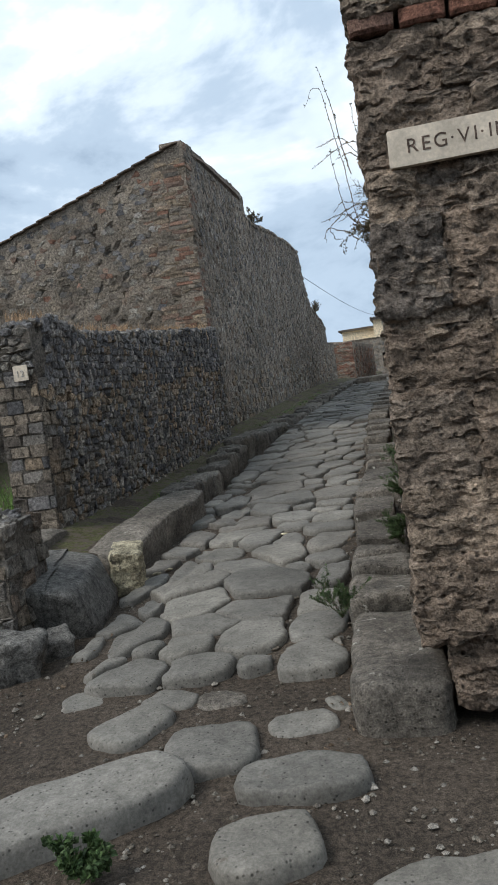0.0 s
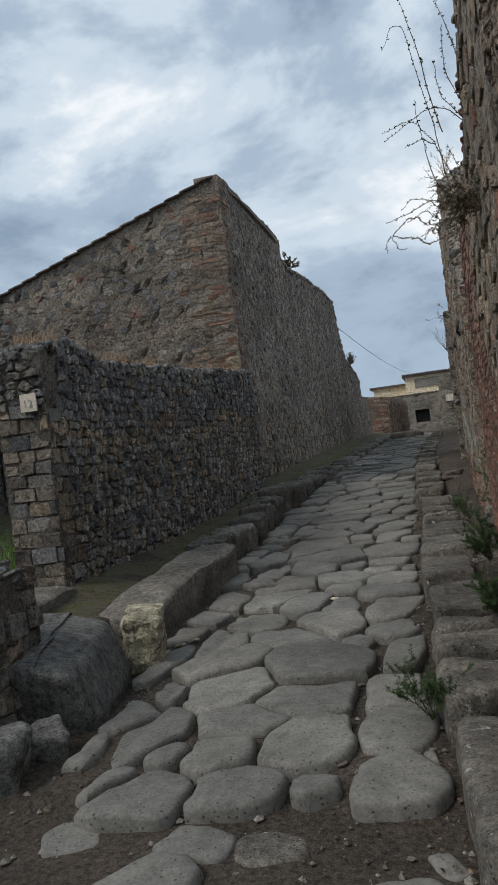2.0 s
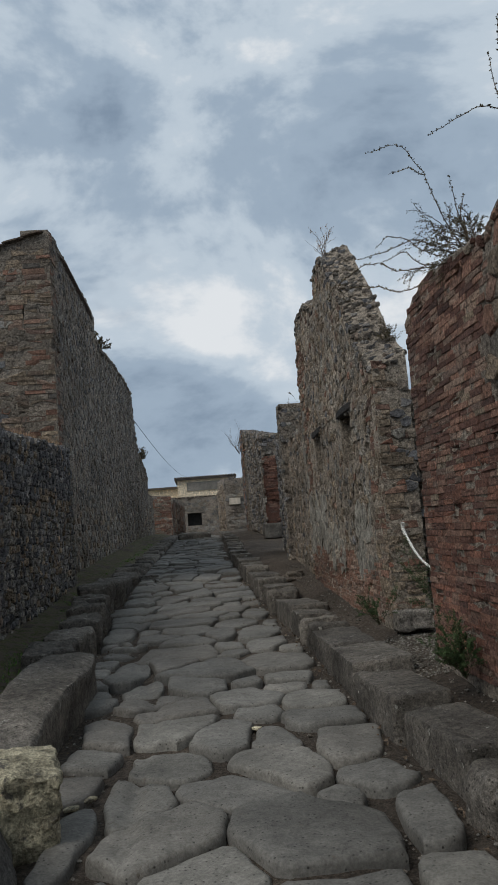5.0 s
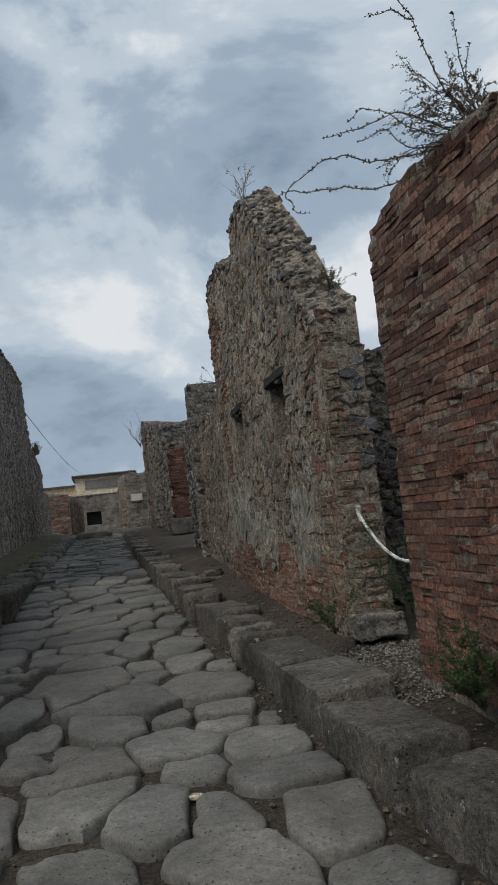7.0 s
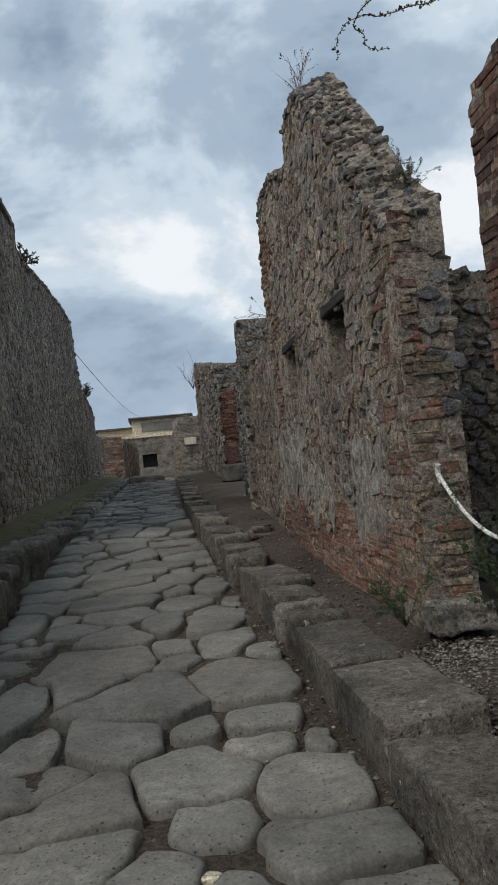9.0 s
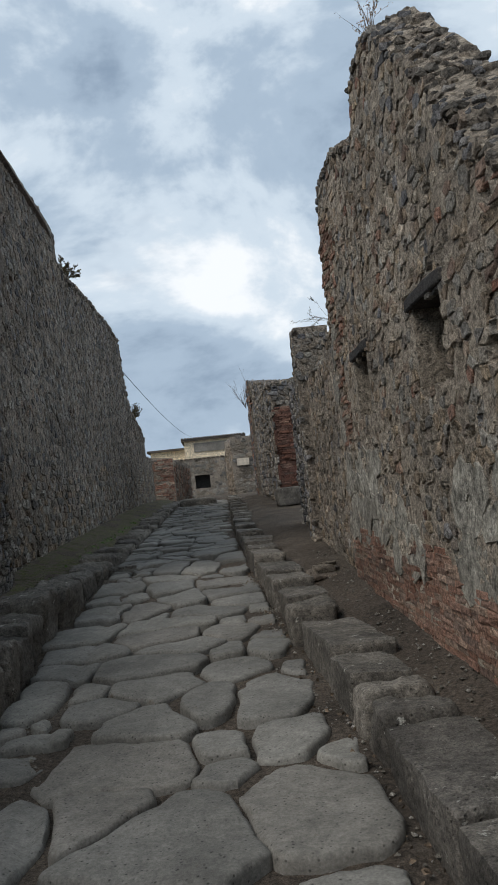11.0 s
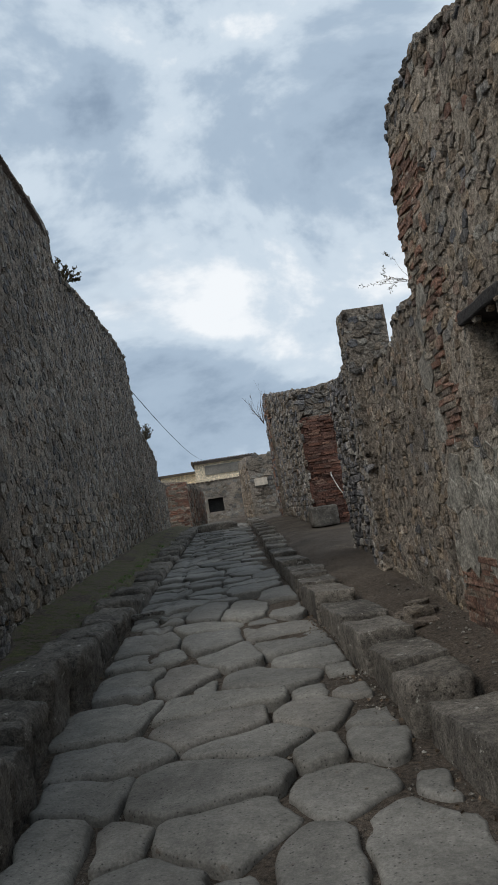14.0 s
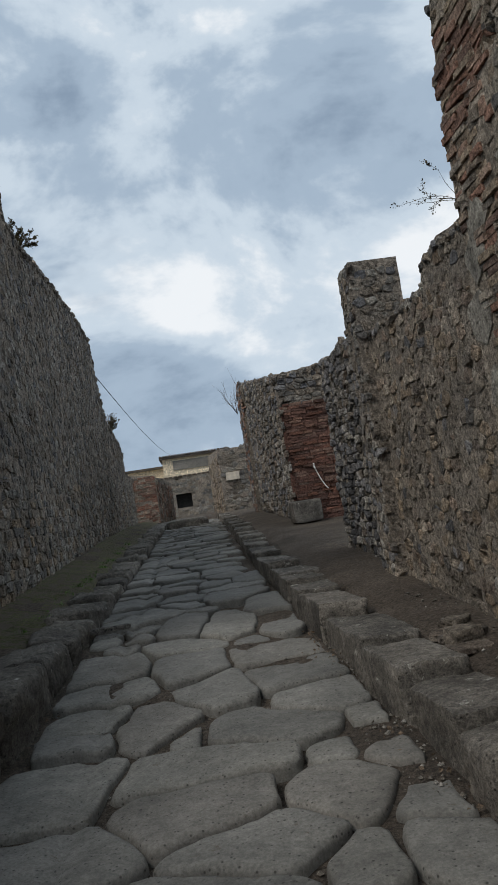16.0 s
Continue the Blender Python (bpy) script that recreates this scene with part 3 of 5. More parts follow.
def words(text, size, m, mat, name, parent, label):
    cu = bpy.data.curves.new(name, "FONT")
    cu.body, cu.size, cu.extrude = text, size, 0.0015
    cu.space_character = 1.15
    tmp = new(name, cu)
    me = bpy.data.meshes.new_from_object(tmp.evaluated_get(bpy.context.evaluated_depsgraph_get()))
    bpy.data.objects.remove(tmp)
    me.materials.clear()
    me.materials.append(mat)
    ob = new(name, me)
    ob.matrix_basis = m
    ob.parent = parent
    ob.matrix_parent_inverse = parent.matrix_basis.inverted()
    ob["label"] = label
    return ob


x = 0.085
for ch in "REG·VI·IN":
    letter = words(ch, 0.088, pose(x, 3.6575, 2.472, 90, 0, 0), M_INK, "letter", sign, "engraved dark capital letter")
    x += max(v.co.x for v in letter.data.vertices) + (0.012 if ch != "·" else 0.018)

# doorway with the rope; inner walls
wall_e_back = slab("wall_east_inner", SF(11.2), 0.2, 3.6, lambda u: 0.3, ragged([(0.2, 2.6), (3.6, 2.75)], 0.06, 9), 0.4, 0.2, 10, M_MORTAR, label="low rubble wall behind the doorway")
lay(SF(11.2), cells(0.2, 3.6, 0.3, 2.8, 0.12, 0.09, 0.36, lambda u, v: v < 2.55, 31), "stone", [M_RUBBLE, M_LAVA], lambda u, v, r: int(r.random() < 0.3), wall_e_back, 0.012, 0.03, 0.015, 8, None)
wall_e_side = slab("wall_east_side", Face((3.6, 0, 0), (0, -1, 0), (0, 0, 1)), -11.2, -8.0, lambda u: 0.3, ragged([(-11.2, 2.6), (-8, 2.4)], 0.06, 4), 0.4, 0.3, 8, M_MORTAR, label="rubble wall closing the yard")

CREST = [M_RUBBLE, M_GREY, M_TUFF]
crest("crest", RF(-0.1), -7.2, -4.3, lambda u: corner_top(u) - 0.03, 0.5, 0.1, [M_OLDBRICK, M_RUBBLE, M_DARKBRICK], wall_e1, 1)
crest("crest", SF(11.2), 0.2, 3.6, lambda u: 2.65, 0.4, 0.15, CREST, wall_e_back, 2)

# tall ruined spur: u = -y
SPUR_TOP = [(-15.0, 3.2), (-14.92, 4.3), (-14.75, 4.46), (-13.9, 4.5), (-13.12, 4.2), (-12.95, 4.24), (-12.85, 4.58), (-12.4, 4.64), (-12.05, 4.54), (-11.8, 4.34), (-11.45, 4.0), (-11.0, 3.6), (-10.7, 3.3), (-10.45, 3.0), (-10.25, 2.85), (-9.95, 2.68)]
spur_top = ragged(SPUR_TOP, 0.045, 6)
spur_base = lambda u: pave(-u) - 0.15
SPUR_HOLES = [(-11.78, -11.2, 1.95, 2.5), (-13.85, -13.3, 1.95, 2.5)]
spur = slab("wall_east_2", RF(-0.1), -15.0, -9.95, spur_base, spur_top, 0.34, 0.055, 36, M_SPUR, SPUR_HOLES, label="tall ruined rubble wall with two small windows", seed=4, rise=0.16, worn=0.6)
kp2 = inside(spur_base, spur_top, SPUR_HOLES)
PLASTER = [(-14.92, -13.3, 0.76, 1.62), (-11.45, -10.6, 0.62, 1.33), (-13.1, -12.2, 0.72, 1.12), (-15.0, -14.72, 1.7, 2.9)]


def plaster_patch(u, v):
    wob = 0.16 * noise.noise(Vector((u * 2.6, v * 2.6, 4.4)))
    return any(min(u - p[0], p[1] - u, v - p[2], p[3] - v) > wob for p in PLASTER)


far_bricks = lambda u, v: u < -14.4 + 0.16 * math.sin(v * 7) and 1.75 < v < 4.15
quoin = lambda u, v: u > -10.3 - 0.14 * (int(v / 0.17) % 2)
lay(RF(-0.1), cells(-15, -9.9, 0.2, 5.0, 0.115, 0.085, 0.36, lambda u, v: kp2(u, v) and not quoin(u, v) and not plaster_patch(u, v) and not far_bricks(u, v) and not (v < 0.85 + 0.1 * math.sin(u * 3)), 41), "stone", [M_SPUR, M_TUFF, M_LAVA, M_OLDBRICK, M_GREY], lambda u, v, r: r.choices((0, 1, 2, 3, 4), (6, 3, 0.5, 1, 3))[0], spur, 0.005, 0.01, 0.008, 9, lambda u, v: u > -12.3 and 1.0 < v < 2.9, 300, skip=0.34, worn=0.6)
lay(RF(-0.1), courses(-15, -14.2, 1.75, 4.2, 0.2, 0.05, lambda u, v: kp2(u, v) and far_bricks(u, v) and not plaster_patch(u, v), 47), "brick", [M_OLDBRICK, M_TUFF, M_SPUR], lambda u, v, r: r.choices((0, 1, 2), (5, 2, 2))[0], spur, 0.006, 0.016, 0.008, 48, lambda u, v: True, 200, worn=0.6)
lay(RF(-0.1), courses(-15, -10.0, 0.25, 0.98, 0.2, 0.045, lambda u, v: kp2(u, v) and not quoin(u, v) and v < 0.85 + 0.1 * math.sin(u * 3), 42), "brick", [M_OLDBRICK], one(0), spur, 0.005, 0.01, 0.006, 10, None, worn=0.6)
lay(RF(-0.1), courses(-10.45, -9.95, 0.35, 2.75, 0.24, 0.062, lambda u, v: kp2(u, v) and quoin(u, v), 43, 0.35), "block", [M_OLDBRICK, M_TUFF, M_BRICK], lambda u, v, r: r.choices((0, 1, 2), (5, 1, 3) if (v * 2.6 + 0.15 * math.sin(u * 9)) % 1 < 0.42 else (0.6, 7, 0.2))[0], spur, 0.004, 0.006, 0.007, 11, lambda u, v: True, 120, worn=0.6)
sheet = [p for p in cells(-15, -10.2, 0.55, 2.95, 0.24, 0.2, 0.38, lambda u, v: plaster_patch(u, v) and kp2(u, v) and not quoin(u, v), 44)]
lay(RF(-0.1), sheet, "plaster", [M_PLASTER], one(0), spur, -0.012, 0.012, 0.004, 12, None, worn=0.45)
# end face of the spur towards the doorway; its shade is put into darker stones
lay(SF(9.95), cells(-0.1, 0.24, 0.35, 2.75, 0.13, 0.1, 0.35, lambda u, v: u > 0.08 and v > 1.3, 45), "stone", [M_RUBBLE, M_LAVA, M_GREY], lambda u, v, r: r.choices((0, 1, 2), (4, 4, 1.5))[0], spur, 0.007, 0.012, 0.01, 13, lambda u, v: True, 80)
lay(SF(9.95), courses(-0.1, 0.24, 0.35, 2.72, 0.2, 0.062, lambda u, v: u < 0.1 or v < 1.1, 46, 0.35), "block", [M_OLDBRICK, M_TUFF, M_BRICK], lambda u, v, r: r.choices((0, 1, 2), (5, 1, 3) if (v * 2.6 + 0.15 * math.sin(u * 9)) % 1 < 0.42 else (0.6, 7, 0.2))[0], spur, 0.004, 0.008, 0.008, 14, lambda u, v: True, 120)
for k, (a, b, z0, z1) in enumerate(SPUR_HOLES):
    boulder("lintel", (0.05, -(a + b) / 2, z1 + 0.035), (0.36, b - a + 0.24, 0.095), M_WOOD_SHADE, 50 + k, "", "", k=14, n=6, rough=0.008, parent=spur)
    # no real shutter: dark panel added for the shade inside the deep opening
    boulder("shutter", (0.21, -(a + b) / 2, (z0 + z1) / 2), (0.05, b - a + 0.1, z1 - z0 + 0.1), M_WOOD_SHADE, 56 + k, "added dark panel standing for the shade inside the opening", "", k=30, n=4, rough=0.004, parent=spur)

crest("crest", RF(-0.1), -14.95, -9.97, lambda u: spur_top(u) - 0.02, 0.34, 0.11, [M_RUBBLE, M_DARKMORTAR, M_LAVA], spur, 3, rise=0.16)

# low wall, then a square post: u = -y
LOW_TOP = [(-17.75, 2.92), (-16.9, 2.9), (-16.06, 2.88), (-15.98, 3.04), (-15.6, 3.1), (-15.0, 3.04)]
low_top = ragged(LOW_TOP, 0.03, 12)
low_base = lambda u: pave(-u) - 0.15
low = slab("wall_east_3", RF(-0.04), -17.74, -15.0, low_base, low_top, 0.42, 0.08, 32, M_MORTAR, label="low ruined rubble wall", seed=8, worn=0.6)
kp3 = inside(low_base, low_top)
lay(RF(-0.04), cells(-17.74, -14.95, 0.3, 3.5, 0.13, 0.095, 0.36, kp3, 51), "stone", [M_SPUR, M_TUFF, M_LAVA, M_RUBBLE], lambda u, v, r: r.choices((0, 1, 2, 3), (4, 3, 0.8, 4))[0], low, 0.005, 0.01, 0.008, 15, lambda u, v: u > -17.5 and v < 2.4, 300, skip=0.3, worn=0.6)
crest("crest", RF(-0.04), -17.7, -15.0, lambda u: low_top(u) - 0.03, 0.42, 0.12, [M_RUBBLE, M_GREY, M_LAVA], low, 4)
post_top = ragged([(-18.2, 3.6), (-17.72, 3.62)], 0.015, 14)
post = slab("wall_east_9", RF(-0.15), -18.2, -17.72, low_base, post_top, 0.49, 0.06, 40, M_MORTAR, label="square grey rubble post standing above a low wall", seed=18, worn=0.5)
lay(RF(-0.15), cells(-18.2, -17.72, 0.5, 3.6, 0.12, 0.09, 0.36, inside(low_base, post_top), 151), "stone", [M_GREY, M_RUBBLE, M_LAVA], lambda u, v, r: r.choices((0, 1, 2), (5, 3, 2))[0], post, 0.008, 0.014, 0.01, 115, lambda u, v: True, 120, skip=0.1, worn=0.5)
lay(SF(17.72), cells(-0.15, 0.34, 2.8, 3.6, 0.11, 0.085, 0.36, lambda u, v: v < 3.56, 152), "stone", [M_GREY, M_RUBBLE, M_LAVA], lambda u, v, r: r.choices((0, 1, 2), (5, 3, 2))[0], post, 0.008, 0.014, 0.01, 116, lambda u, v: True, 60, skip=0.1, worn=0.5)
low2_top = ragged([(-21.0, 3.22), (-19.5, 3.2), (-18.2, 2.98)], 0.04, 13)
low2 = slab("wall_east_4", RF(0.08), -21.0, -18.2, low_base, low2_top, 0.4, 0.1, 24, M_DARKMORTAR, label="dark low rubble wall", seed=9)
lay(RF(0.08), cells(-21.0, -18.2, 0.3, 3.5, 0.14, 0.1, 0.36, inside(low_base, low2_top), 58), "stone", [M_LAVA, M_RUBBLE, M_GREY], lambda u, v, r: r.choices((0, 1, 2), (6, 1.5, 2.5))[0], low2, 0.009, 0.03, 0.014, 16, None, skip=0.06)
crest("crest", RF(0.08), -21.0, -18.2, lambda u: low2_top(u) - 0.03, 0.4, 0.12, [M_GREY, M_LAVA], low2, 9)
# recess: red brick pier facing down the street under rubble, a stone trough at its foot
recess_top = ragged([(0.28, 4.12), (0.8, 4.18), (2.4, 4.4)], 0.05, 19)
red = slab("wall_east_6", SF(27.3), 0.3, 2.4, lambda u: 0.8, recess_top, 0.5, 0.1, 30, M_MORTAR, label="rubble wall above a weathered red brick pier", seed=3)
lay(SF(27.3), cells(0.3, 2.4, 3.3, 4.4, 0.2, 0.13, 0.36, lambda u, v: v < recess_top(u) - 0.03, 53), "stone", [M_RUBBLE, M_GREY, M_LAVA], lambda u, v, r: r.choices((0, 1, 2), (3, 3, 2))[0], red, 0.011, 0.04, 0.016, 17, None)
crest("crest", SF(27.3), 0.3, 2.4, lambda u: recess_top(u) - 0.04, 0.5, 0.18, [M_RUBBLE, M_GREY], red, 18)
brick_pier = slab("wall_east_10", SF(27.1), 0.26, 2.2, lambda u: 0.8, lambda u: 3.38, 0.2, 0.1, 24, M_DARKBRICK, label="weathered red brick pier with thin courses", seed=23, worn=0.35)
lay(SF(27.1), courses(0.3, 2.2, 0.85, 3.38, 0.27, 0.062, lambda u, v: True, 52), "brick", [M_DARKBRICK, M_BRICK, M_OLDBRICK], lambda u, v, r: r.choices((0, 1, 2), (5, 4, 0.5))[0], brick_pier, 0.008, 0.03, 0.009, 16, lambda u, v: u < 1.3, 300, worn=0.35)
lay(RF(0.26), cells(-27.6, -27.1, 0.85, 3.38, 0.24, 0.15, 0.3, lambda u, v: True, 153), "stone", [M_GREY, M_RUBBLE], lambda u, v, r: int(r.random() < 0.5), brick_pier, 0.01, 0.03, 0.014, 117, None)
boulder("stone_trough", (0.42, 26.75, 1.1), (0.62, 0.6, 0.46), M_KERB, 61, "grey stone trough at the foot of a brick pier", "trough", k=12, rough=0.01)
BACK_TOP = [(-37.2, 5.5), (-35.3, 5.25), (-28, 4.2), (-27.3, 4.12)]
back_top = ragged(BACK_TOP, 0.07, 15)
back = slab("wall_east_5", RF(0.35), -37.2, -27.8, lambda u: pave(-u) - 0.1, back_top, 0.5, 0.25, 20, M_DARKMORTAR, label="tall dark rubble wall", seed=5)
kp4 = inside(lambda u: pave(-u), back_top)
lay(RF(0.35), cells(-37.2, -27.4, 0.6, 5.7, 0.2, 0.14, 0.36, kp4, 54), "stone", [M_RUBBLE, M_LAVA, M_GREY], lambda u, v, r: r.choices((0, 1, 2), (3, 3, 2.5))[0], back, 0.012, 0.04, 0.017, 18, None)
crest("crest", RF(0.35), -37.2, -27.8, lambda u: back_top(u) - 0.04, 0.5, 0.2, [M_RUBBLE, M_LAVA], back, 8)
far_pier = slab("wall_east_8", RF(0.22), -37.2, -35.7, lambda u: pave(-u) - 0.1, ragged([(-37.2, 5.45), (-35.7, 5.25)], 0.05, 16), 0.4, 0.5, 12, M_MORTAR, label="dark brick pilaster at a street corner", seed=6)
lay(RF(0.22), courses(-37.2, -35.7, 0.8, 5.3, 0.34, 0.11, lambda u, v: True, 55), "brick", [M_OLDBRICK, M_LAVA], lambda u, v, r: int(r.random() < 0.5), far_pier, 0.01, 0.03, 0.012, 19, None)
# next block beyond the side street
nxt = slab("wall_east_7", RF(-0.35), -60.0, -46.0, lambda u: 0.6, ragged([(-60, 4.6), (-46, 4.0)], 0.05, 17), 1.6, 0.8, 8, M_MORTAR, label="ruined house front beyond the side street", seed=7)
lay(RF(-0.35), cells(-60, -46, 0.6, 4.6, 0.4, 0.26, 0.35, lambda u, v: v < 3.9, 56), "stone", [M_TUFF, M_RUBBLE], lambda u, v, r: int(r.random() < 0.5), nxt, 0.02, 0.04, 0.02, 20, None)
lay(SF(46.0), cells(-0.35, 1.25, 0.6, 4.05, 0.3, 0.2, 0.35, lambda u, v: u > -0.2, 57), "stone", [M_RUBBLE, M_GREY], lambda u, v, r: int(r.random() < 0.5), nxt, 0.02, 0.04, 0.02, 21, None)
boulder("wall_plaque", (0.19, 45.93, 2.72), (0.62, 0.1, 0.36), M_MARBLE, 63, "pale stone plaque set in a wall", "plaque", k=20, n=3, rough=0.004)

# ---- left side ----
DARK_TOP = [(8.0, 2.5), (8.15, 2.62), (8.6, 2.66), (9.4, 2.55), (10.5, 2.56), (13, 2.68), (16.5, 2.86)]
dark_top = ragged(DARK_TOP, 0.05, 21)
dark_base = lambda u: G(u) + 0.2
dark = slab("wall_west_1", LF(-4.05), 8.0, 16.6, dark_base, dark_top, 0.52, 0.08, 34, M_DARKMORTAR, label="dark lava rubble wall with a paler band", seed=9)
kp5 = inside(dark_base, dark_top)


def dark_pick(u, v, r):
    band = v - G(u) - 1.72 + 0.12 * math.sin(u * 2.1)
    if band > 0.1:
        return r.choices((0, 1, 2), (9, 0.6, 0.6))[0]
    if abs(band) < 0.1:
        return r.choices((0, 1, 2), (0.6, 6, 2.5))[0]
    return r.choices((0, 1, 2), (4, 1.6, 3.4))[0]


lay(LF(-4.05), cells(8.0, 16.5, 0.1, 3.0, 0.082, 0.095, 0.38, lambda u, v: kp5(u, v) and (v > 1.9 or u > 8.27 + 0.12 * (int(v / 0.15) % 2)), 61, 0.25), "stone", [M_LAVA, M_TUFF, M_GREY], dark_pick, dark, 0.008, 0.033, 0.013, 22, lambda u, v: u < 10.2 and 0.3 < v < 2.6, 320)
lay(LF(-4.05), courses(8.0, 8.42, 0.15, 1.9, 0.22, 0.14, lambda u, v: kp5(u, v) and u < 8.3 + 0.12 * (int(v / 0.15) % 2), 62, 0.2), "block", [M_TUFF, M_GREY, M_RUBBLE], lambda u, v, r: r.randrange(3), dark, 0.007, 0.018, 0.012, 23, lambda u, v: True, 60)
lay(SF(8.0), courses(-4.57, -4.05, 0.1, 1.95, 0.24, 0.135, lambda u, v: True, 63, 0.2), "block", [M_RUBBLE, M_TUFF, M_LAVA], lambda u, v, r: r.choices((0, 1, 2), (4, 1.5, 2))[0], dark, 0.007, 0.018, 0.012, 24, lambda u, v: True, 80)
lay(SF(8.0), cells(-4.57, -4.05, 1.95, 2.55, 0.14, 0.09, 0.35, lambda u, v: -4.55 < u < -4.07, 64), "stone", [M_GREY, M_LAVA], lambda u, v, r: int(r.random() < 0.35), dark, 0.01, 0.04, 0.018, 25, lambda u, v: True, 80)
plate = boulder("number_plate", (-4.2, 7.945, 2.04), (0.17, 0.016, 0.17), M_MARBLE, 64, "small white house number plate on a stone wall", "sign", k=60, n=11, rough=0.0008)
M_NUMBER = plain("grey_number", (0.33, 0.32, 0.3))
words("1", 0.1, pose(-4.255, 7.932, 2.0, 90, 0, 0), M_NUMBER, "numeral", plate, "faint grey number")
words("2", 0.1, pose(-4.2, 7.932, 2.0, 90, 0, 0), M_NUMBER, "numeral", plate, "faint grey number")

crest("crest", LF(-4.05), 8.05, 16.5, dark_top, 0.52, 0.11, [M_LAVA, M_GREY, M_LAVA], dark, 5)

# tall building: street face u = y
TALL_TOP = [(16.5, 6.9), (19.5, 6.98), (22.3, 7.02), (22.6, 6.9), (22.7, 6.36), (24.5, 6.42), (27, 6.64), (31, 6.85), (33.3, 6.82), (33.9, 6.2), (34.6, 5.3), (35.3, 4.75), (37, 4.5), (39.5, 4.15), (40.6, 3.9), (40.75, 3.2), (44, 3.2)]
tall_top = ragged(TALL_TOP, 0.05, 23, 1.2)
tall_base = lambda u: G(u) + 0.22
tall = slab("wall_west_2", LF(-4.2), 16.5, 44.0, tall_base, tall_top, 0.5, 0.14, 50, M_MORTAR, label="tall grey rubble house wall along the street", seed=10, worn=0.6)
kp6 = inside(tall_base, tall_top)
corner = lambda u, v: u < 16.85 + 0.2 * (int(v / 0.3) % 2)
lay(LF(-4.2), cells(16.5, 44, 0.4, 7.1, 0.135, 0.11, 0.38, lambda u, v: kp6(u, v) and not corner(u, v) and v > G(u) + 1.5 + 0.2 * math.sin(u), 71), "stone", [M_GREY, M_RUBBLE, M_LAVA], lambda u, v, r: r.choices((0, 1, 2), (6, 4.5, 0.5 + 1.6 * (v > 4.6)))[0], tall, 0.006, 0.012, 0.009, 26, lambda u, v: 17 < u < 21.0 and v < 3.6, 200, skip=0.3, worn=0.6)
lay(LF(-4.2), cells(16.9, 44, 0.4, 2.9, 0.21, 0.125, 0.34, lambda u, v: kp6(u, v) and v < G(u) + 1.5 + 0.2 * math.sin(u), 70), "stone", [M_GREY, M_TUFF, M_RUBBLE], lambda u, v, r: r.choices((0, 1, 2), (5, 1.5, 3))[0], tall, 0.009, 0.022, 0.012, 36, lambda u, v: 17 < u < 25, 300, skip=0.08, worn=0.6)
lay(LF(-4.2), courses(16.5, 17.1, 0.5, 6.85, 0.3, 0.085, corner, 72, 0.2), "brick", [M_RUBBLE, M_OLDBRICK], lambda u, v, r: int(r.random() < 0.4), tall, 0.007, 0.01, 0.009, 27, None)
crest("crest", LF(-4.2), 22.75, 40.7, tall_top, 0.5, 0.2, [M_GREY, M_RUBBLE], tall, 6)
gable_top = lambda u: lerp([(-9.8, 5.12), (-4.2, 6.9)], u)
gable = slab("wall_west_3", SF(16.5), -9.8, -4.7, lambda u: 0.4, gable_top, 0.5, 0.12, 52, M_MORTAR, label="brown rubble gable wall under a sloping tiled verge", seed=11)
kp7 = lambda u, v: 0.5 < v < gable_top(u) - 0.1
gq = lambda u, v: u > -4.95 - 0.25 * (int(v / 0.35) % 2)
lay(SF(16.5), cells(-9.8, -4.15, 2.2, 6.95, 0.17, 0.12, 0.36, lambda u, v: kp7(u, v) and not gq(u, v), 73), "stone", [M_RUBBLE, M_GREY, M_LAVA, M_OLDBRICK], lambda u, v, r: r.choices((0, 1, 2, 3), (6, 1.6, 0.6 + 2.0 * (4.4 < v < 6), 0.5))[0], gable, 0.006, 0.009, 0.008, 28, lambda u, v: v > 3.2 and u > -6.5, 280, skip=0.22)
lay(SF(16.5), courses(-5.3, -4.2, 2.2, 6.85, 0.34, 0.09, lambda u, v: kp7(u, v) and gq(u, v), 74, 0.2), "brick", [M_RUBBLE, M_OLDBRICK, M_TUFF], lambda u, v, r: r.choices((0, 1, 2), (3, 3, 2))[0], gable, 0.007, 0.01, 0.009, 29, None)
roof = thing("roof", (-7, 18, 6), "sloping tiled roof edge on a gable", "roof", kind="structure")
slope = math.degrees(math.atan2(6.9 - 5.12, 5.6))
for i in range(16):
    x = -9.75 + 0.34 * i
    boulder("tile", (x + 0.16, 16.72, gable_top(x + 0.16) + 0.01), (0.42, 0.62, 0.05), M_TILE, 140 + i, "", "", (0, -slope + 5.0, 0), k=10, n=3, rough=0.006, parent=roof)
boulder("roof_slab", (-7.0, 19.8, gable_top(-7.0) - 0.1), (6.0, 6.0, 0.12), M_TILE, 160, "", "", (0, -slope, 0), k=20, n=4, rough=0.005, parent=roof)
yard = slab("wall_west_4", Face((-9.9, 0, 0), (0, 1, 0), (0, 0, 1)), 8.0, 17.2, lambda u: 0.2, ragged([(8, 4.4), (17, 5.0)], 0.1, 25), 0.5, 0.5, 10, M_MORTAR, label="dark rubble wall across the overgrown yard", seed=12)
lay(Face((-9.9, 0, 0), (0, 1, 0), (0, 0, 1)), cells(8, 17.2, 0.3, 5, 0.24, 0.17, 0.35, lambda u, v: v < 4.4, 75), "stone", [M_LAVA, M_RUBBLE], lambda u, v, r: int(r.random() < 0.4), yard, 0.014, 0.03, 0.015, 30, None)

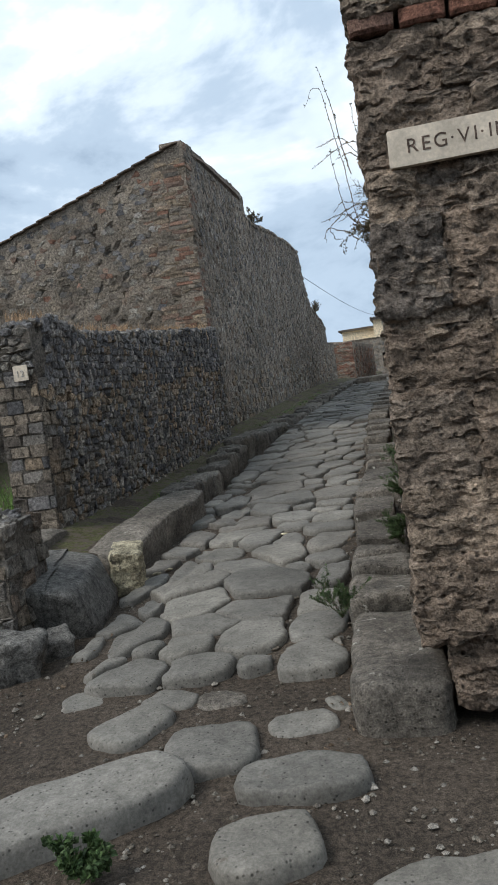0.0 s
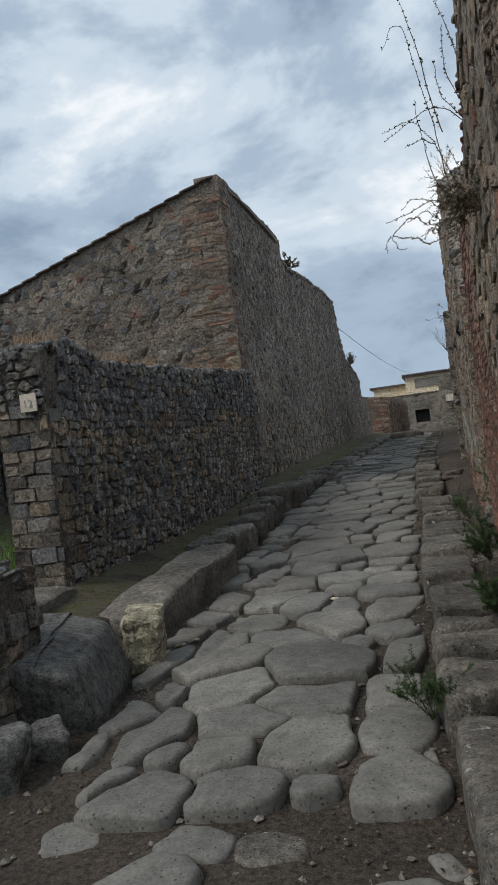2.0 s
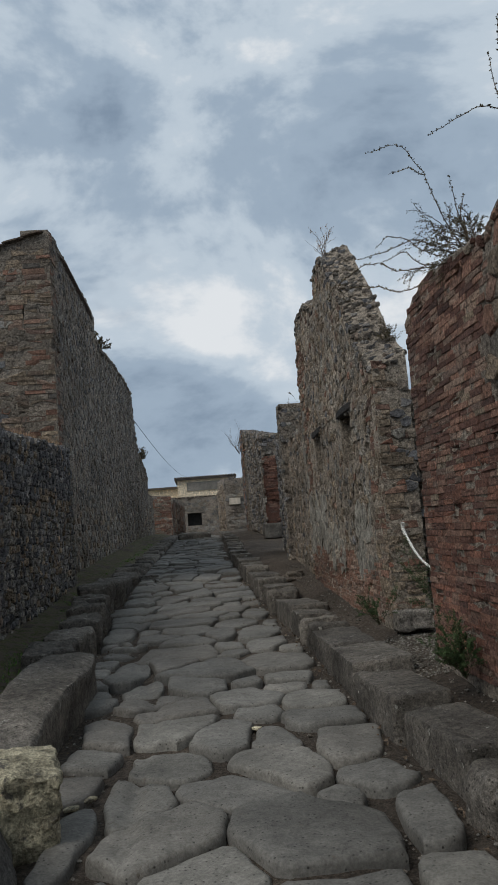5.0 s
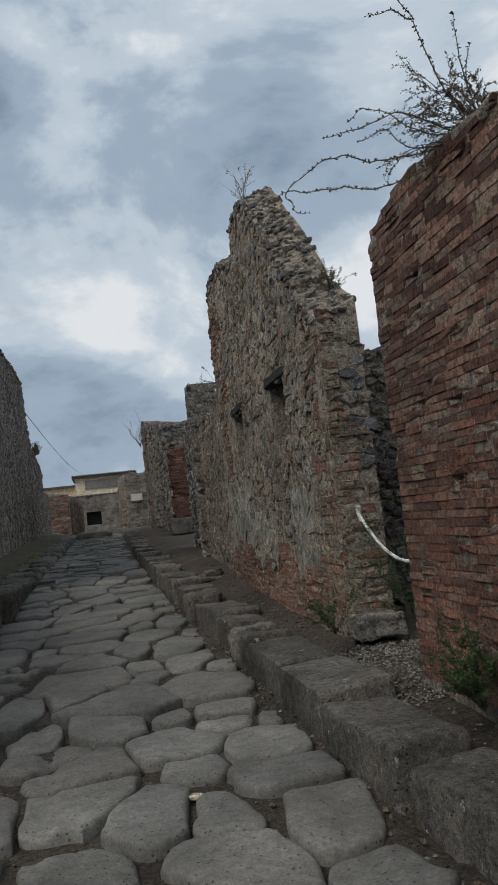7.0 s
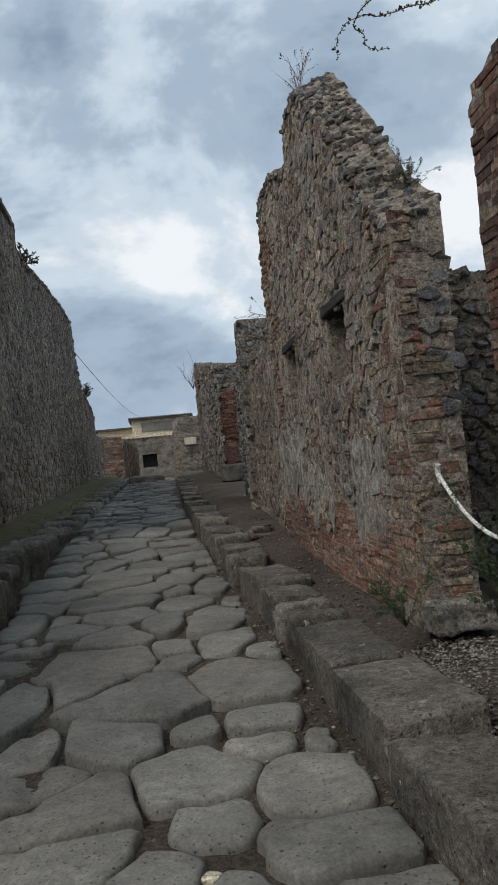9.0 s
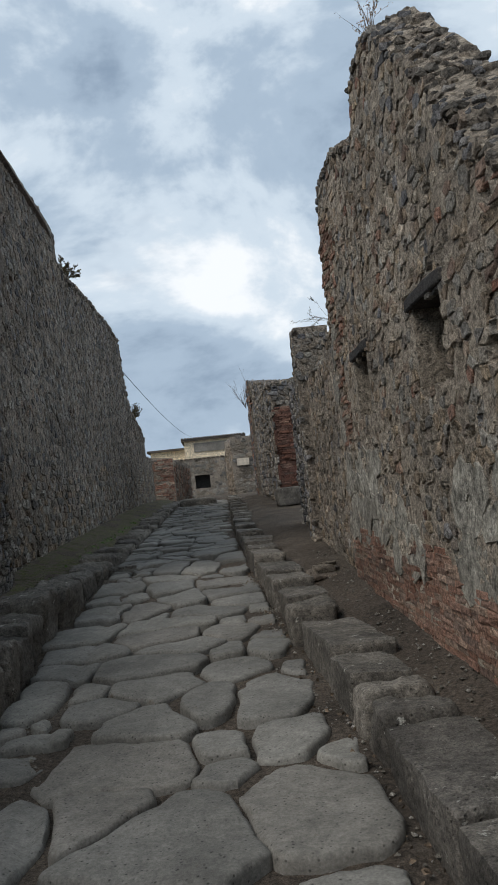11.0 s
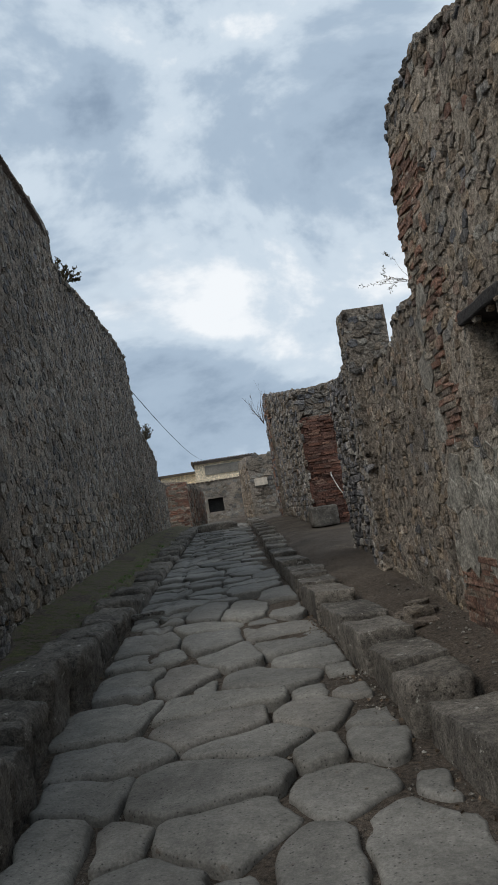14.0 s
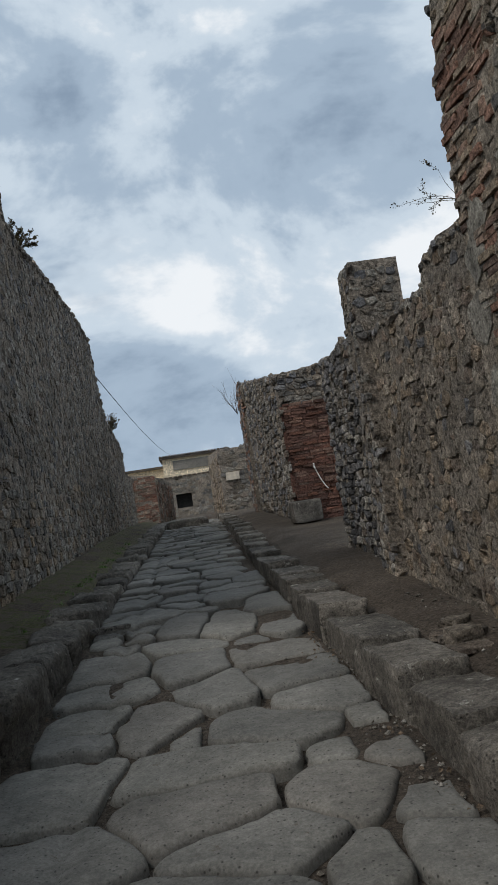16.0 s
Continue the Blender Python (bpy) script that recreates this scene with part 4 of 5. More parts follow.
# low stub of wall at the near corner
STUB = [(-3.9, 0.9), (-3.3, 0.85), (-2.92, 0.72)]
stub = slab("wall_west_5", SF(5.05), -4.6, -3.03, lambda u: -0.25, ragged(STUB, 0.04, 27), 0.6, 0.12, 8, M_DARKMORTAR, label="low broken stub of a block wall", seed=13)
lay(SF(5.05), courses(-4.6, -3.02, -0.25, 0.85, 0.2, 0.12, lambda u, v: v < lerp(STUB, u), 76, 0.25), "block", [M_GREY, M_RUBBLE, M_LAVA], lambda u, v, r: r.choices((0, 1, 2), (4, 3, 2))[0], stub, 0.007, 0.02, 0.013, 31, lambda u, v: True, 90)
lay(Face((-3.03, 0, 0), (0, 1, 0), (0, 0, 1)), courses(5.05, 5.65, -0.2, 0.75, 0.2, 0.12, lambda u, v: True, 77, 0.25), "block", [M_GREY, M_RUBBLE], lambda u, v, r: int(r.random() < 0.4), stub, 0.007, 0.02, 0.013, 32, lambda u, v: True, 60)

crest("crest", SF(5.05), -4.55, -3.06, lambda u: lerp(STUB, u), 0.6, 0.15, [M_GREY, M_LAVA], stub, 7)

# far end of the street
brick_end = slab("wall_west_6", SF(46.0), -4.7, -3.3, lambda u: 0.6, ragged([(-4.7, 3.4), (-3.3, 3.25)], 0.04, 28), 0.6, 0.4, 8, M_MORTAR, label="brick end of a ruined wall", seed=14)
lay(SF(46.0), courses(-4.7, -3.3, 0.8, 3.25, 0.3, 0.1, lambda u, v: True, 78), "brick", [M_BRICK, M_OLDBRICK, M_RUBBLE], lambda u, v, r: r.choices((0, 1, 2), (2, 4, 2))[0], brick_end, 0.01, 0.03, 0.012, 33, None)
far_left = slab("wall_west_7", Face((-4.5, 0, 0), (0.026, 1, 0), (0, 0, 1)), 46.6, 62.0, lambda u: 0.6, ragged([(46, 3.2), (62, 3.4)], 0.05, 29), 0.6, 0.8, 8, M_MORTAR, label="ruined wall beyond the crossing", seed=15)
lay(Face((-4.5, 0, 0), (0.026, 1, 0), (0, 0, 1)), cells(46.6, 62, 0.6, 3.3, 0.4, 0.26, 0.35, lambda u, v: v < 3.1, 79), "stone", [M_RUBBLE, M_OLDBRICK], lambda u, v, r: int(r.random() < 0.4), far_left, 0.02, 0.04, 0.02, 34, None)
FAR_HOLE = [(-2.95, -1.55, 1.75, 3.0)]
far_front = slab("wall_north_1", SF(81.0), -9.0, 4.0, lambda u: 0.4, lambda u: 4.55, 0.6, 0.7, 6, M_MORTAR, FAR_HOLE, label="plain house front closing the street with one dark window", seed=16)
# flat dark sheet behind the hole in place of a shaded room
mesh_object("window_recess", [(-3.0, 81.62, 1.7), (-1.5, 81.62, 1.7), (-1.5, 81.62, 3.05), (-3.0, 81.62, 3.05)], [(0, 1, 2, 3)], M_DARK, far_front)
lay(SF(81.0), cells(-9, 4, 0.6, 4.5, 0.36, 0.22, 0.35, lambda u, v: not (-3.1 < u < -1.4 and 1.6 < v < 3.1) and v < 4.3, 80), "stone", [M_GREY, M_RUBBLE], lambda u, v, r: int(r.random() < 0.6), far_front, 0.012, 0.025, 0.012, 35, None)
for i in range(30):
    boulder("coping_tile", (-8.8 + 0.43 * i, 81.2, 4.6), (0.36, 0.7, 0.14), M_TILE, 600 + i, "", "", k=4, n=2, rough=0.01, parent=far_front)

# ---- house in the distance ----
house = thing("house", (-3.0, 97.0, 0.8), "distant cream house with a pale tiled roof", "house")


def box_geo(x0, x1, y0, y1, z0, z1):
    return [(x0, y0, z0), (x1, y0, z0), (x1, y1, z0), (x0, y1, z0), (x0, y0, z1), (x1, y0, z1), (x1, y1, z1), (x0, y1, z1)], [(0, 3, 2, 1), (4, 5, 6, 7), (0, 1, 5, 4), (1, 2, 6, 5), (2, 3, 7, 6), (3, 0, 4, 7)]


mesh_object("wall", *box_geo(-4.1, 2.6, 95, 103, 0.8, 7.2), M_CREAM, house, "weathered cream front")
mesh_object("wall", *box_geo(-8.2, -4.1, 99, 106, 0.8, 6.5), M_CREAM, house, "cream side wing")
mesh_object("roof", *box_geo(-4.4, 2.9, 94.6, 103.4, 7.2, 7.45), M_TILE, house)
mesh_object("roof", *box_geo(-8.6, -4.1, 98.6, 106.4, 6.5, 6.75), M_TILE, house)
mesh_object("wall_panel", *box_geo(-3.0, 1.6, 94.9, 95.05, 5.9, 6.9), M_GREY, house, "grey weathered wall panel")
for i in range(22):
    boulder("roof_tile", (-4.25 + 0.33 * i, 94.75, 7.5), (0.26, 0.7, 0.16), M_TILE, 170 + i, "", "", k=4, n=2, rough=0.01, parent=house)

# ---- kerbs ----
kerb_r = thing("kerb", (-0.6, 8, 0), "worn dark basalt kerb of long uneven blocks", "kerb", kind="structure")
rk = random.Random(31)
KERB_JOINTS = [3.66, 5.02, 5.5, 5.81, 6.18, 6.52, 7.54, 8.55, 9.59, 10.72, 11.08, 11.42, 12.1, 13.4, 13.95, 14.68, 15.6, 16.72, 17.85]
while KERB_JOINTS[-1] < 44:
    KERB_JOINTS.append(KERB_JOINTS[-1] + rk.uniform(0.7, 1.3))
RISE_R = [(3.7, 0.2), (5.8, 0.215), (6.5, 0.245), (8.4, 0.265), (10, 0.245), (12, 0.25), (13.4, 0.29), (14.7, 0.285), (16.7, 0.23), (20, 0.2)]
for i, (y0, y1) in enumerate(zip(KERB_JOINTS, KERB_JOINTS[1:])):
    ln, ym = y1 - y0, (y0 + y1) / 2
    xe = right_edge(ym) + (rk.uniform(-0.03, 0.03) if i > 3 else 0)
    w, h = (0.5 if i == 0 else 0.45 + rk.uniform(-0.06, 0.05)), 0.42
    top = G(ym) + lerp(RISE_R, ym) + (0.018 if i % 2 else -0.014) + rk.uniform(-0.02, 0.02)
    swing = math.degrees(math.atan2(right_edge(y0) - right_edge(y1), ln))
    small = ln < 0.6
    boulder("kerb_stone", (xe + w / 2, ym, top - h / 2), (w, ln - 0.05, h), M_KERB, 200 + i, "", "", (-rk.uniform(0.4, 2.2), rk.uniform(-2, 3), swing + rk.uniform(-1, 1) * (4 if small else 1)), k=8 if i == 0 or small else 22, n=15, rough=0.022 if small else 0.013, parent=kerb_r, freq=3.2, fine=0.8)
kerb_l = thing("kerb", (-3.2, 10, 0), "weathered basalt kerb with mossy gaps", "kerb", kind="structure")
RISE_L = [(9, 0.29), (11, 0.32), (13, 0.41), (14.7, 0.42), (15.4, 0.4), (16, 0.26), (20, 0.17), (40, 0.18)]
y, i = 9.95, 60
while y < 44:
    ln = rk.uniform(0.3, 0.55) if y < 13.6 else rk.uniform(0.5, 0.95) if y < 15.6 else rk.uniform(0.35, 1.0)
    xe = left_edge(y + ln / 2) + rk.uniform(-0.03, 0.04)
    w = 0.46 + rk.uniform(-0.05, 0.06)
    top = G(y + ln / 2) + lerp(RISE_L, y) + rk.uniform(-0.05, 0.05)
    boulder("kerb_stone", (xe - w / 2, y + ln / 2, top - 0.27), (w, ln - 0.03, 0.54), M_KERB, 300 + i, "", "", (rk.uniform(-4, 4), rk.uniform(-2, 4), rk.uniform(-6, 6)), k=9, n=13, rough=0.026, parent=kerb_l, freq=3.6, fine=0.8)
    y += ln
    i += 1
boulder("kerb_block", (-3.12, 8.45, 0.06), (0.5, 2.55, 0.44), M_KERB, 401, "long tilted basalt kerb block beside mossy earth", "stone block", (2.5, 4, -3), k=10, n=14, rough=0.02, freq=3, shape=lambda x, y, z: (x - 0.1 * (y < -0.8) * (-0.8 - y), y, z - 0.12 * max(0.0, -0.3 - y) * (z > 0)))
boulder("stone_block", (-3.06, 5.88, 0.04), (0.8, 1.15, 0.56), M_BLOCK, 402, "large rough-hewn dark basalt block at the roadside", "stone block", (0, 4, 14), k=12, n=21, rough=0.014, freq=2.4, fine=0.6, shape=lambda x, y, z: (x - 0.45 * max(0.0, z + 0.05) * (x > 0) - 0.1 * (y < 0) * (x > 0) * (-y), y - 0.3 * z * (y < 0) - 0.1 * x, z - 0.14 * (x > 0) * x + 0.05 * y))
boulder("limestone_block", (-2.78, 6.68, 0.05), (0.28, 0.46, 0.42), M_PALE, 403, "pale yellowish pitted limestone block", "stone block", (5, 3, 16), k=12, n=19, rough=0.013, freq=7, strata=2.0, fine=0.9)
boulder("threshold_block", (-4.25, 7.45, 0.17), (0.8, 0.9, 0.28), M_KERB, 404, "grey threshold slab below the wall end", "stone block", (0, 0, 5), k=8, n=8, rough=0.02)
boulder("foundation_block", (0.06, 9.86, 0.33), (0.38, 0.28, 0.17), M_GREY, 405, "rough footing stone under the wall corner", "stone block", k=12, n=12, rough=0.016, freq=6, fine=1.0)

# big stones where the street meets the crossing


def flat_stone(at, dim, turn, rise, seed, mat=M_SETT, label="rounded worn basalt slab in trodden earth", tilt=(0.0, 0.0)):
    """An irregular slab with a worn flat top that stands out of the earth."""
    n, pts = 22, []
    for k in range(n):
        a = 2 * math.pi * k / n
        e = (abs(math.cos(a)) ** 3.4 + abs(math.sin(a)) ** 3.4) ** (-1 / 3.4)
        e *= 1 + 0.10 * noise.noise(Vector((math.cos(a) * 1.2, math.sin(a) * 1.2, seed))) + 0.03 * noise.noise(Vector((math.cos(a) * 4, math.sin(a) * 4, seed)))
        pts.append((math.cos(a) * e * dim[0] / 2, math.sin(a) * e * dim[1] / 2))
    vs, fs = [], []
    rise *= 0.66
    rings = [(0.0, -0.15), (0.0, rise * 0.3), (0.006, rise * 0.75), (0.02, rise * 0.94), (0.045, rise), (0.1, rise * 1.02), (0.17, rise * 1.02)]
    for ins, z in rings:
        for x, y in pts:
            d = math.hypot(x, y)
            f = max(0.2, 1 - ins / d)
            p = Vector((x * f, y * f, z + x * tilt[0] + y * tilt[1]))
            vs.append(p + noise.noise_vector(p * 5 + Vector((seed, 0, 0))) * 0.02 + noise.noise_vector(p * 17 + Vector((seed, 3, 0))) * 0.008)
    vs.append(Vector((0, 0, rise * 1.04)))
    for q in range(len(rings) - 1):
        for k in range(n):
            a, c = q * n + k, q * n + (k + 1) % n
            fs.append((a, c, c + n, a + n))
    o = (len(rings) - 1) * n
    fs += [(o + k, o + (k + 1) % n, len(vs) - 1) for k in range(n)]
    ob = mesh_object("paving_boulder", vs, fs, mat, None, "", True)
    ob.matrix_basis = pose(*at, 0, 0, turn)
    return tagged(ob, label, "stone", "boulders at the street mouth")


flat_stone((-1.72, 2.97, -0.25), (1.22, 0.46, 0), 40, 0.22, 1, label="long high basalt slab beside the crossing")
flat_stone((-0.77, 2.76, -0.25), (0.46, 0.38, 0), 25, 0.15, 2)
flat_stone((-0.7, 3.28, -0.24), (0.62, 0.34, 0), 8, 0.13, 3)
flat_stone((-1.21, 3.58, -0.24), (0.48, 0.5, 0), 5, 0.11, 4)
flat_stone((-1.73, 3.88, -0.24), (0.36, 0.48, 0), -28, 0.11, 5)
flat_stone((-1.62, 4.22, -0.24), (0.36, 0.26, 0), -20, 0.08, 8)
flat_stone((-0.78, 3.84, -0.24), (0.38, 0.26, 0), 10, 0.07, 6)
flat_stone((-0.62, 4.08, -0.24), (0.12, 0.2, 0), 30, 0.06, 9)
flat_stone((-1.3, 4.2, -0.24), (0.3, 0.24, 0), 10, 0.06, 10, M_KERB, "pitted grey basalt cobble in trodden earth")
flat_stone((-2.2, 4.28, -0.24), (0.28, 0.34, 0), 20, 0.07, 11)
flat_stone((0.02, 2.45, -0.25), (0.75, 0.62, 0), 20, 0.07, 7)
flat_stone((-0.02, 3.2, -0.25), (0.13, 0.24, 0), 20, 0.04, 12, M_PALE, "small pale yellowish stone in trodden earth")
boulder("rubble_stone", (-2.85, 4.72, -0.06), (0.34, 0.3, 0.34), M_BLOCK, 430, "dark rough boulder at the foot of the wall stub", "stone", (8, 12, 20), k=6, n=11, rough=0.03, freq=4)
boulder("rubble_stone", (-2.74, 5.05, -0.12), (0.24, 0.22, 0.22), M_BLOCK, 431, "dark rough boulder at the foot of the wall stub", "stone", (12, 6, 50), k=6, n=11, rough=0.028, freq=4)

# ---- paving of the road, one stone after another ----
paving = thing("paving", (-1.9, 10, -0.1), "street paving of large worn polygonal basalt slabs", "paving", kind="structure")


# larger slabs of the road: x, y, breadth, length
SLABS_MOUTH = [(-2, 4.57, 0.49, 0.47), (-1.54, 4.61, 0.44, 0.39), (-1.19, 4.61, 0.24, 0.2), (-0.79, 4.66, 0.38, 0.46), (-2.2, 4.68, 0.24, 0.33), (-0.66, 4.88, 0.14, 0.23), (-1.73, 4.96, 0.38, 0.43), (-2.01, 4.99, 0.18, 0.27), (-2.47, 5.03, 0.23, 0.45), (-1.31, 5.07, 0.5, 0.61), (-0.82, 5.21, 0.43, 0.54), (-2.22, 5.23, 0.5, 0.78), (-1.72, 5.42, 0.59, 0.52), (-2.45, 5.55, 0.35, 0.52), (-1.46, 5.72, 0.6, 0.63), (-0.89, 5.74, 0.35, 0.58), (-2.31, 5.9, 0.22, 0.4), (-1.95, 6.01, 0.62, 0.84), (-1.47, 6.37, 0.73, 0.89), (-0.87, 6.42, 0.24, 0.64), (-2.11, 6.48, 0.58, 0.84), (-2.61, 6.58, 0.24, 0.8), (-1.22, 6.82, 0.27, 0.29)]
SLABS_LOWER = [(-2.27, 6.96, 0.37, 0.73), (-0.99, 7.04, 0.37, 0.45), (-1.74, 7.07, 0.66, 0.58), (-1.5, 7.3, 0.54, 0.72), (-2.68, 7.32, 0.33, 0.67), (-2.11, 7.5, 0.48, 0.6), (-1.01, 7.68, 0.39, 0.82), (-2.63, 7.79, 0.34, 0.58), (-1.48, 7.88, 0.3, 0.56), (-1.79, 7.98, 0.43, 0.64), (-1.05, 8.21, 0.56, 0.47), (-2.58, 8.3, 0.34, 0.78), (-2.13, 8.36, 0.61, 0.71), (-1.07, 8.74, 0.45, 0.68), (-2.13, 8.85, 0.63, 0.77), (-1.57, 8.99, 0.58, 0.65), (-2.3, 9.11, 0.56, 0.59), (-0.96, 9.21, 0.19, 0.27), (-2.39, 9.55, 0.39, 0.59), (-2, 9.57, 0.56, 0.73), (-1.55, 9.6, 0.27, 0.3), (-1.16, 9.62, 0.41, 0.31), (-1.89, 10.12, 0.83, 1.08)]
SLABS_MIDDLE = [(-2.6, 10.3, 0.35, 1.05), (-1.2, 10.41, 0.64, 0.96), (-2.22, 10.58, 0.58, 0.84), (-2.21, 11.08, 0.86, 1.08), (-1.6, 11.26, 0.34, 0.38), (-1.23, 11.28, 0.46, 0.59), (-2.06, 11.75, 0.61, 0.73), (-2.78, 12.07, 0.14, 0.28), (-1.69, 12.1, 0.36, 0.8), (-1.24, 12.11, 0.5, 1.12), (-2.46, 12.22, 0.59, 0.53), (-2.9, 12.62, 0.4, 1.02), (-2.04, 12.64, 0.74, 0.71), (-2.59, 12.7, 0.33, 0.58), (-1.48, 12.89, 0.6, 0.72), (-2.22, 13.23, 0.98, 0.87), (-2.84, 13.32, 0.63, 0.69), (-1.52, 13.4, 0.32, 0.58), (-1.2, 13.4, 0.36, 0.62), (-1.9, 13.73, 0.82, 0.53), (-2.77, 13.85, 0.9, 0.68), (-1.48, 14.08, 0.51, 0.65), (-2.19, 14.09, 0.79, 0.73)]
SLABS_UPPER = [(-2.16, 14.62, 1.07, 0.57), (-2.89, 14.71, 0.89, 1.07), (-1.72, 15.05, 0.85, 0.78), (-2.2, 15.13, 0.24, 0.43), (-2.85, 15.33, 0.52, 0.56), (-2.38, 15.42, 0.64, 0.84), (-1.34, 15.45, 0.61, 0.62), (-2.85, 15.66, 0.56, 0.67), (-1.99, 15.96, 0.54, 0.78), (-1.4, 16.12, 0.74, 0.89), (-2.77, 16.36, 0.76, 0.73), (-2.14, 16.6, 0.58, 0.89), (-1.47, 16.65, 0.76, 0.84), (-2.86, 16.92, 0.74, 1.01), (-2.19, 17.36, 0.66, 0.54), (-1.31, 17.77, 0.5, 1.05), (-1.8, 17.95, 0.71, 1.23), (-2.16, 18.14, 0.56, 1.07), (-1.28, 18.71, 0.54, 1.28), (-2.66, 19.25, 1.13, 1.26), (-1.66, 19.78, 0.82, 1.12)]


RUT = [(9, -2.3), (12, -2.72), (13.5, -2.74), (16, -2.72), (20, -2.7)]


def pave_street():
    r = random.Random(17)
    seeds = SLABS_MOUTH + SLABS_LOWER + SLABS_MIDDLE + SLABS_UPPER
    for _ in range(2600):
        y = r.uniform(4.6, 19.0)
        x = r.uniform(left_edge(y) + 0.12, right_edge(y) - 0.1)
        side = 0.92 if x < -2.25 else 0.25 if x > -1.25 and y < 12.5 else 0.6
        if r.random() < side and all(((x - a) / (w / 2 + 0.12)) ** 2 + ((y - c) / (d / 2 + 0.14)) ** 2 > 1 for a, c, w, d in seeds):
            seeds.append((x, y, r.uniform(0.24, 0.4), r.uniform(0.26, 0.42)))
    y = 19.6
    while y < 44:
        x = left_edge(y) + r.uniform(0.12, 0.3)
        while x < right_edge(y) - 0.1:
            w = r.uniform(0.42, 0.8)
            if y > 20.3 or all(abs(x - q[0]) > 0.3 or abs(y - q[1]) > 0.3 for q in seeds):
                seeds.append((x, y + r.uniform(-0.2, 0.2), w * 1.15, r.uniform(0.75, 1.05)))
            x += w
        y += r.uniform(0.62, 0.8)
    made, rest = 0, ([], [])
    for px, py, pw, pd in sorted(seeds, key=lambda q: q[1]):
        hx, hy, e = pw * 0.56, pd * 0.57, r.uniform(3.2, 6.0)
        lean = r.uniform(-0.18, 0.18)
        poly = []
        for q in range(20):
            a = 2 * math.pi * q / 20
            f = (abs(math.cos(a)) ** e + abs(math.sin(a)) ** e) ** (-1 / e) * (1 + 0.07 * noise.noise(Vector((math.cos(a) * 1.4, math.sin(a) * 1.4, px * 9 + py))))
            dx, dy = math.cos(a) * f * hx, math.sin(a) * f * hy
            poly.append((px + dx + lean * dy, py + dy + lean * 0.5 * dx))
        for qx, qy, qw, qd in seeds:
            if abs(qy - py) < 1.5 and abs(qx - px) < 1.4 and (qx, qy) != (px, py):
                nx, ny = qx - px, qy - py
                dist = math.hypot(nx, ny)
                mine, other = math.hypot(nx * pw, ny * pd) / dist, math.hypot(nx * qw, ny * qd) / dist
                k = mine / (mine + other)
                poly = clip(poly, px + nx * k, py + ny * k, nx / max(0.15, pw + qw) ** 2, ny / max(0.15, pd + qd) ** 2)
        poly = clip(poly, left_edge(py) + 0.02, py, -1, 0)
        poly = clip(poly, right_edge(py) - 0.03, py, 1, 0)
        poly = tidy(poly, 0.05)
        if len(poly) < 3 or max(p[0] for p in poly) - min(p[0] for p in poly) < 0.1:
            continue
        cx, cy = sum(p[0] for p in poly) / len(poly), sum(p[1] for p in poly) / len(poly)
        fine = []
        for i in range(len(poly)):
            (ax, ay), (bx, by) = poly[i], poly[(i + 1) % len(poly)]
            m = max(1, int(math.hypot(bx - ax, by - ay) / 0.13))
            fine += [(ax + (bx - ax) * q / m + r.uniform(-0.02, 0.02), ay + (by - ay) * q / m + r.uniform(-0.017, 0.017)) for q in range(m)]
        poly = rounded(fine)
        vs, fs = stone_geo(poly, r.choice((0.006, 0.009, 0.013, 0.02)), 0.034 + r.uniform(-0.014, 0.02), 0.03, r, 0.12, 0.05)
        n = len(poly)
        last, mid = vs[3 * n:4 * n], vs[4 * n]
        fs = [f for f in fs if 4 * n not in f]
        vs = vs[:4 * n] + [tuple(p[q] * k + mid[q] * (1 - k) for q in range(3)) for k in (0.75, 0.5, 0.25) for p in last] + [mid]
        fs += [((3 + m) * n + q, (3 + m) * n + (q + 1) % n, (4 + m) * n + (q + 1) % n, (4 + m) * n + q) for m in range(3) for q in range(n)] + [(6 * n + q, 6 * n + (q + 1) % n, 7 * n) for q in range(n)]
        vs = [(u, v, w + (0.018 * noise.noise(Vector((u * 4, v * 4, 1.0))) + 0.006 * noise.noise(Vector((u * 14, v * 14, 2.0)))) * (w > 0)) for u, v, w in vs]
        vs = [(u, v, w - 0.03 * math.exp(-((u - lerp(RUT, v)) / 0.045) ** 2) * (w > 0)) for u, v, w in vs]
        tx, ty = r.uniform(-0.05, 0.05), r.uniform(-0.07, 0.005)
        ws = [Vector((u, v, G(v) + w + (u - cx) * tx + (v - cy) * ty)) for u, v, w in vs]
        if made < 320:
            mesh_object("paving_slab", ws, fs, M_SETT, paving, "", True, (cx, cy, G(cy)))
            made += 1
        else:
            o = len(rest[0])
            rest[0].extend(ws)
            rest[1].extend(tuple(q + o for q in f) for f in fs)
    if rest[0]:
        tagged(mesh_object("paving_slab_rest", rest[0], rest[1], M_SETT, paving, "", True), kind="stuff")


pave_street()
boulder("stepping_stone", (-2.1, 38.5, 0.95), (1.5, 0.6, 0.5), M_KERB, 440, "large basalt stepping stone across the road", "stone block", k=6, n=6, rough=0.02)

# ---- rope, cable ----


def hanging(a, b, sag, n=24):
    a, b = Vector(a), Vector(b)
    return [a.lerp(b, i / n) + Vector((0, 0, -4 * sag * (i / n) * (1 - i / n))) for i in range(n + 1)]


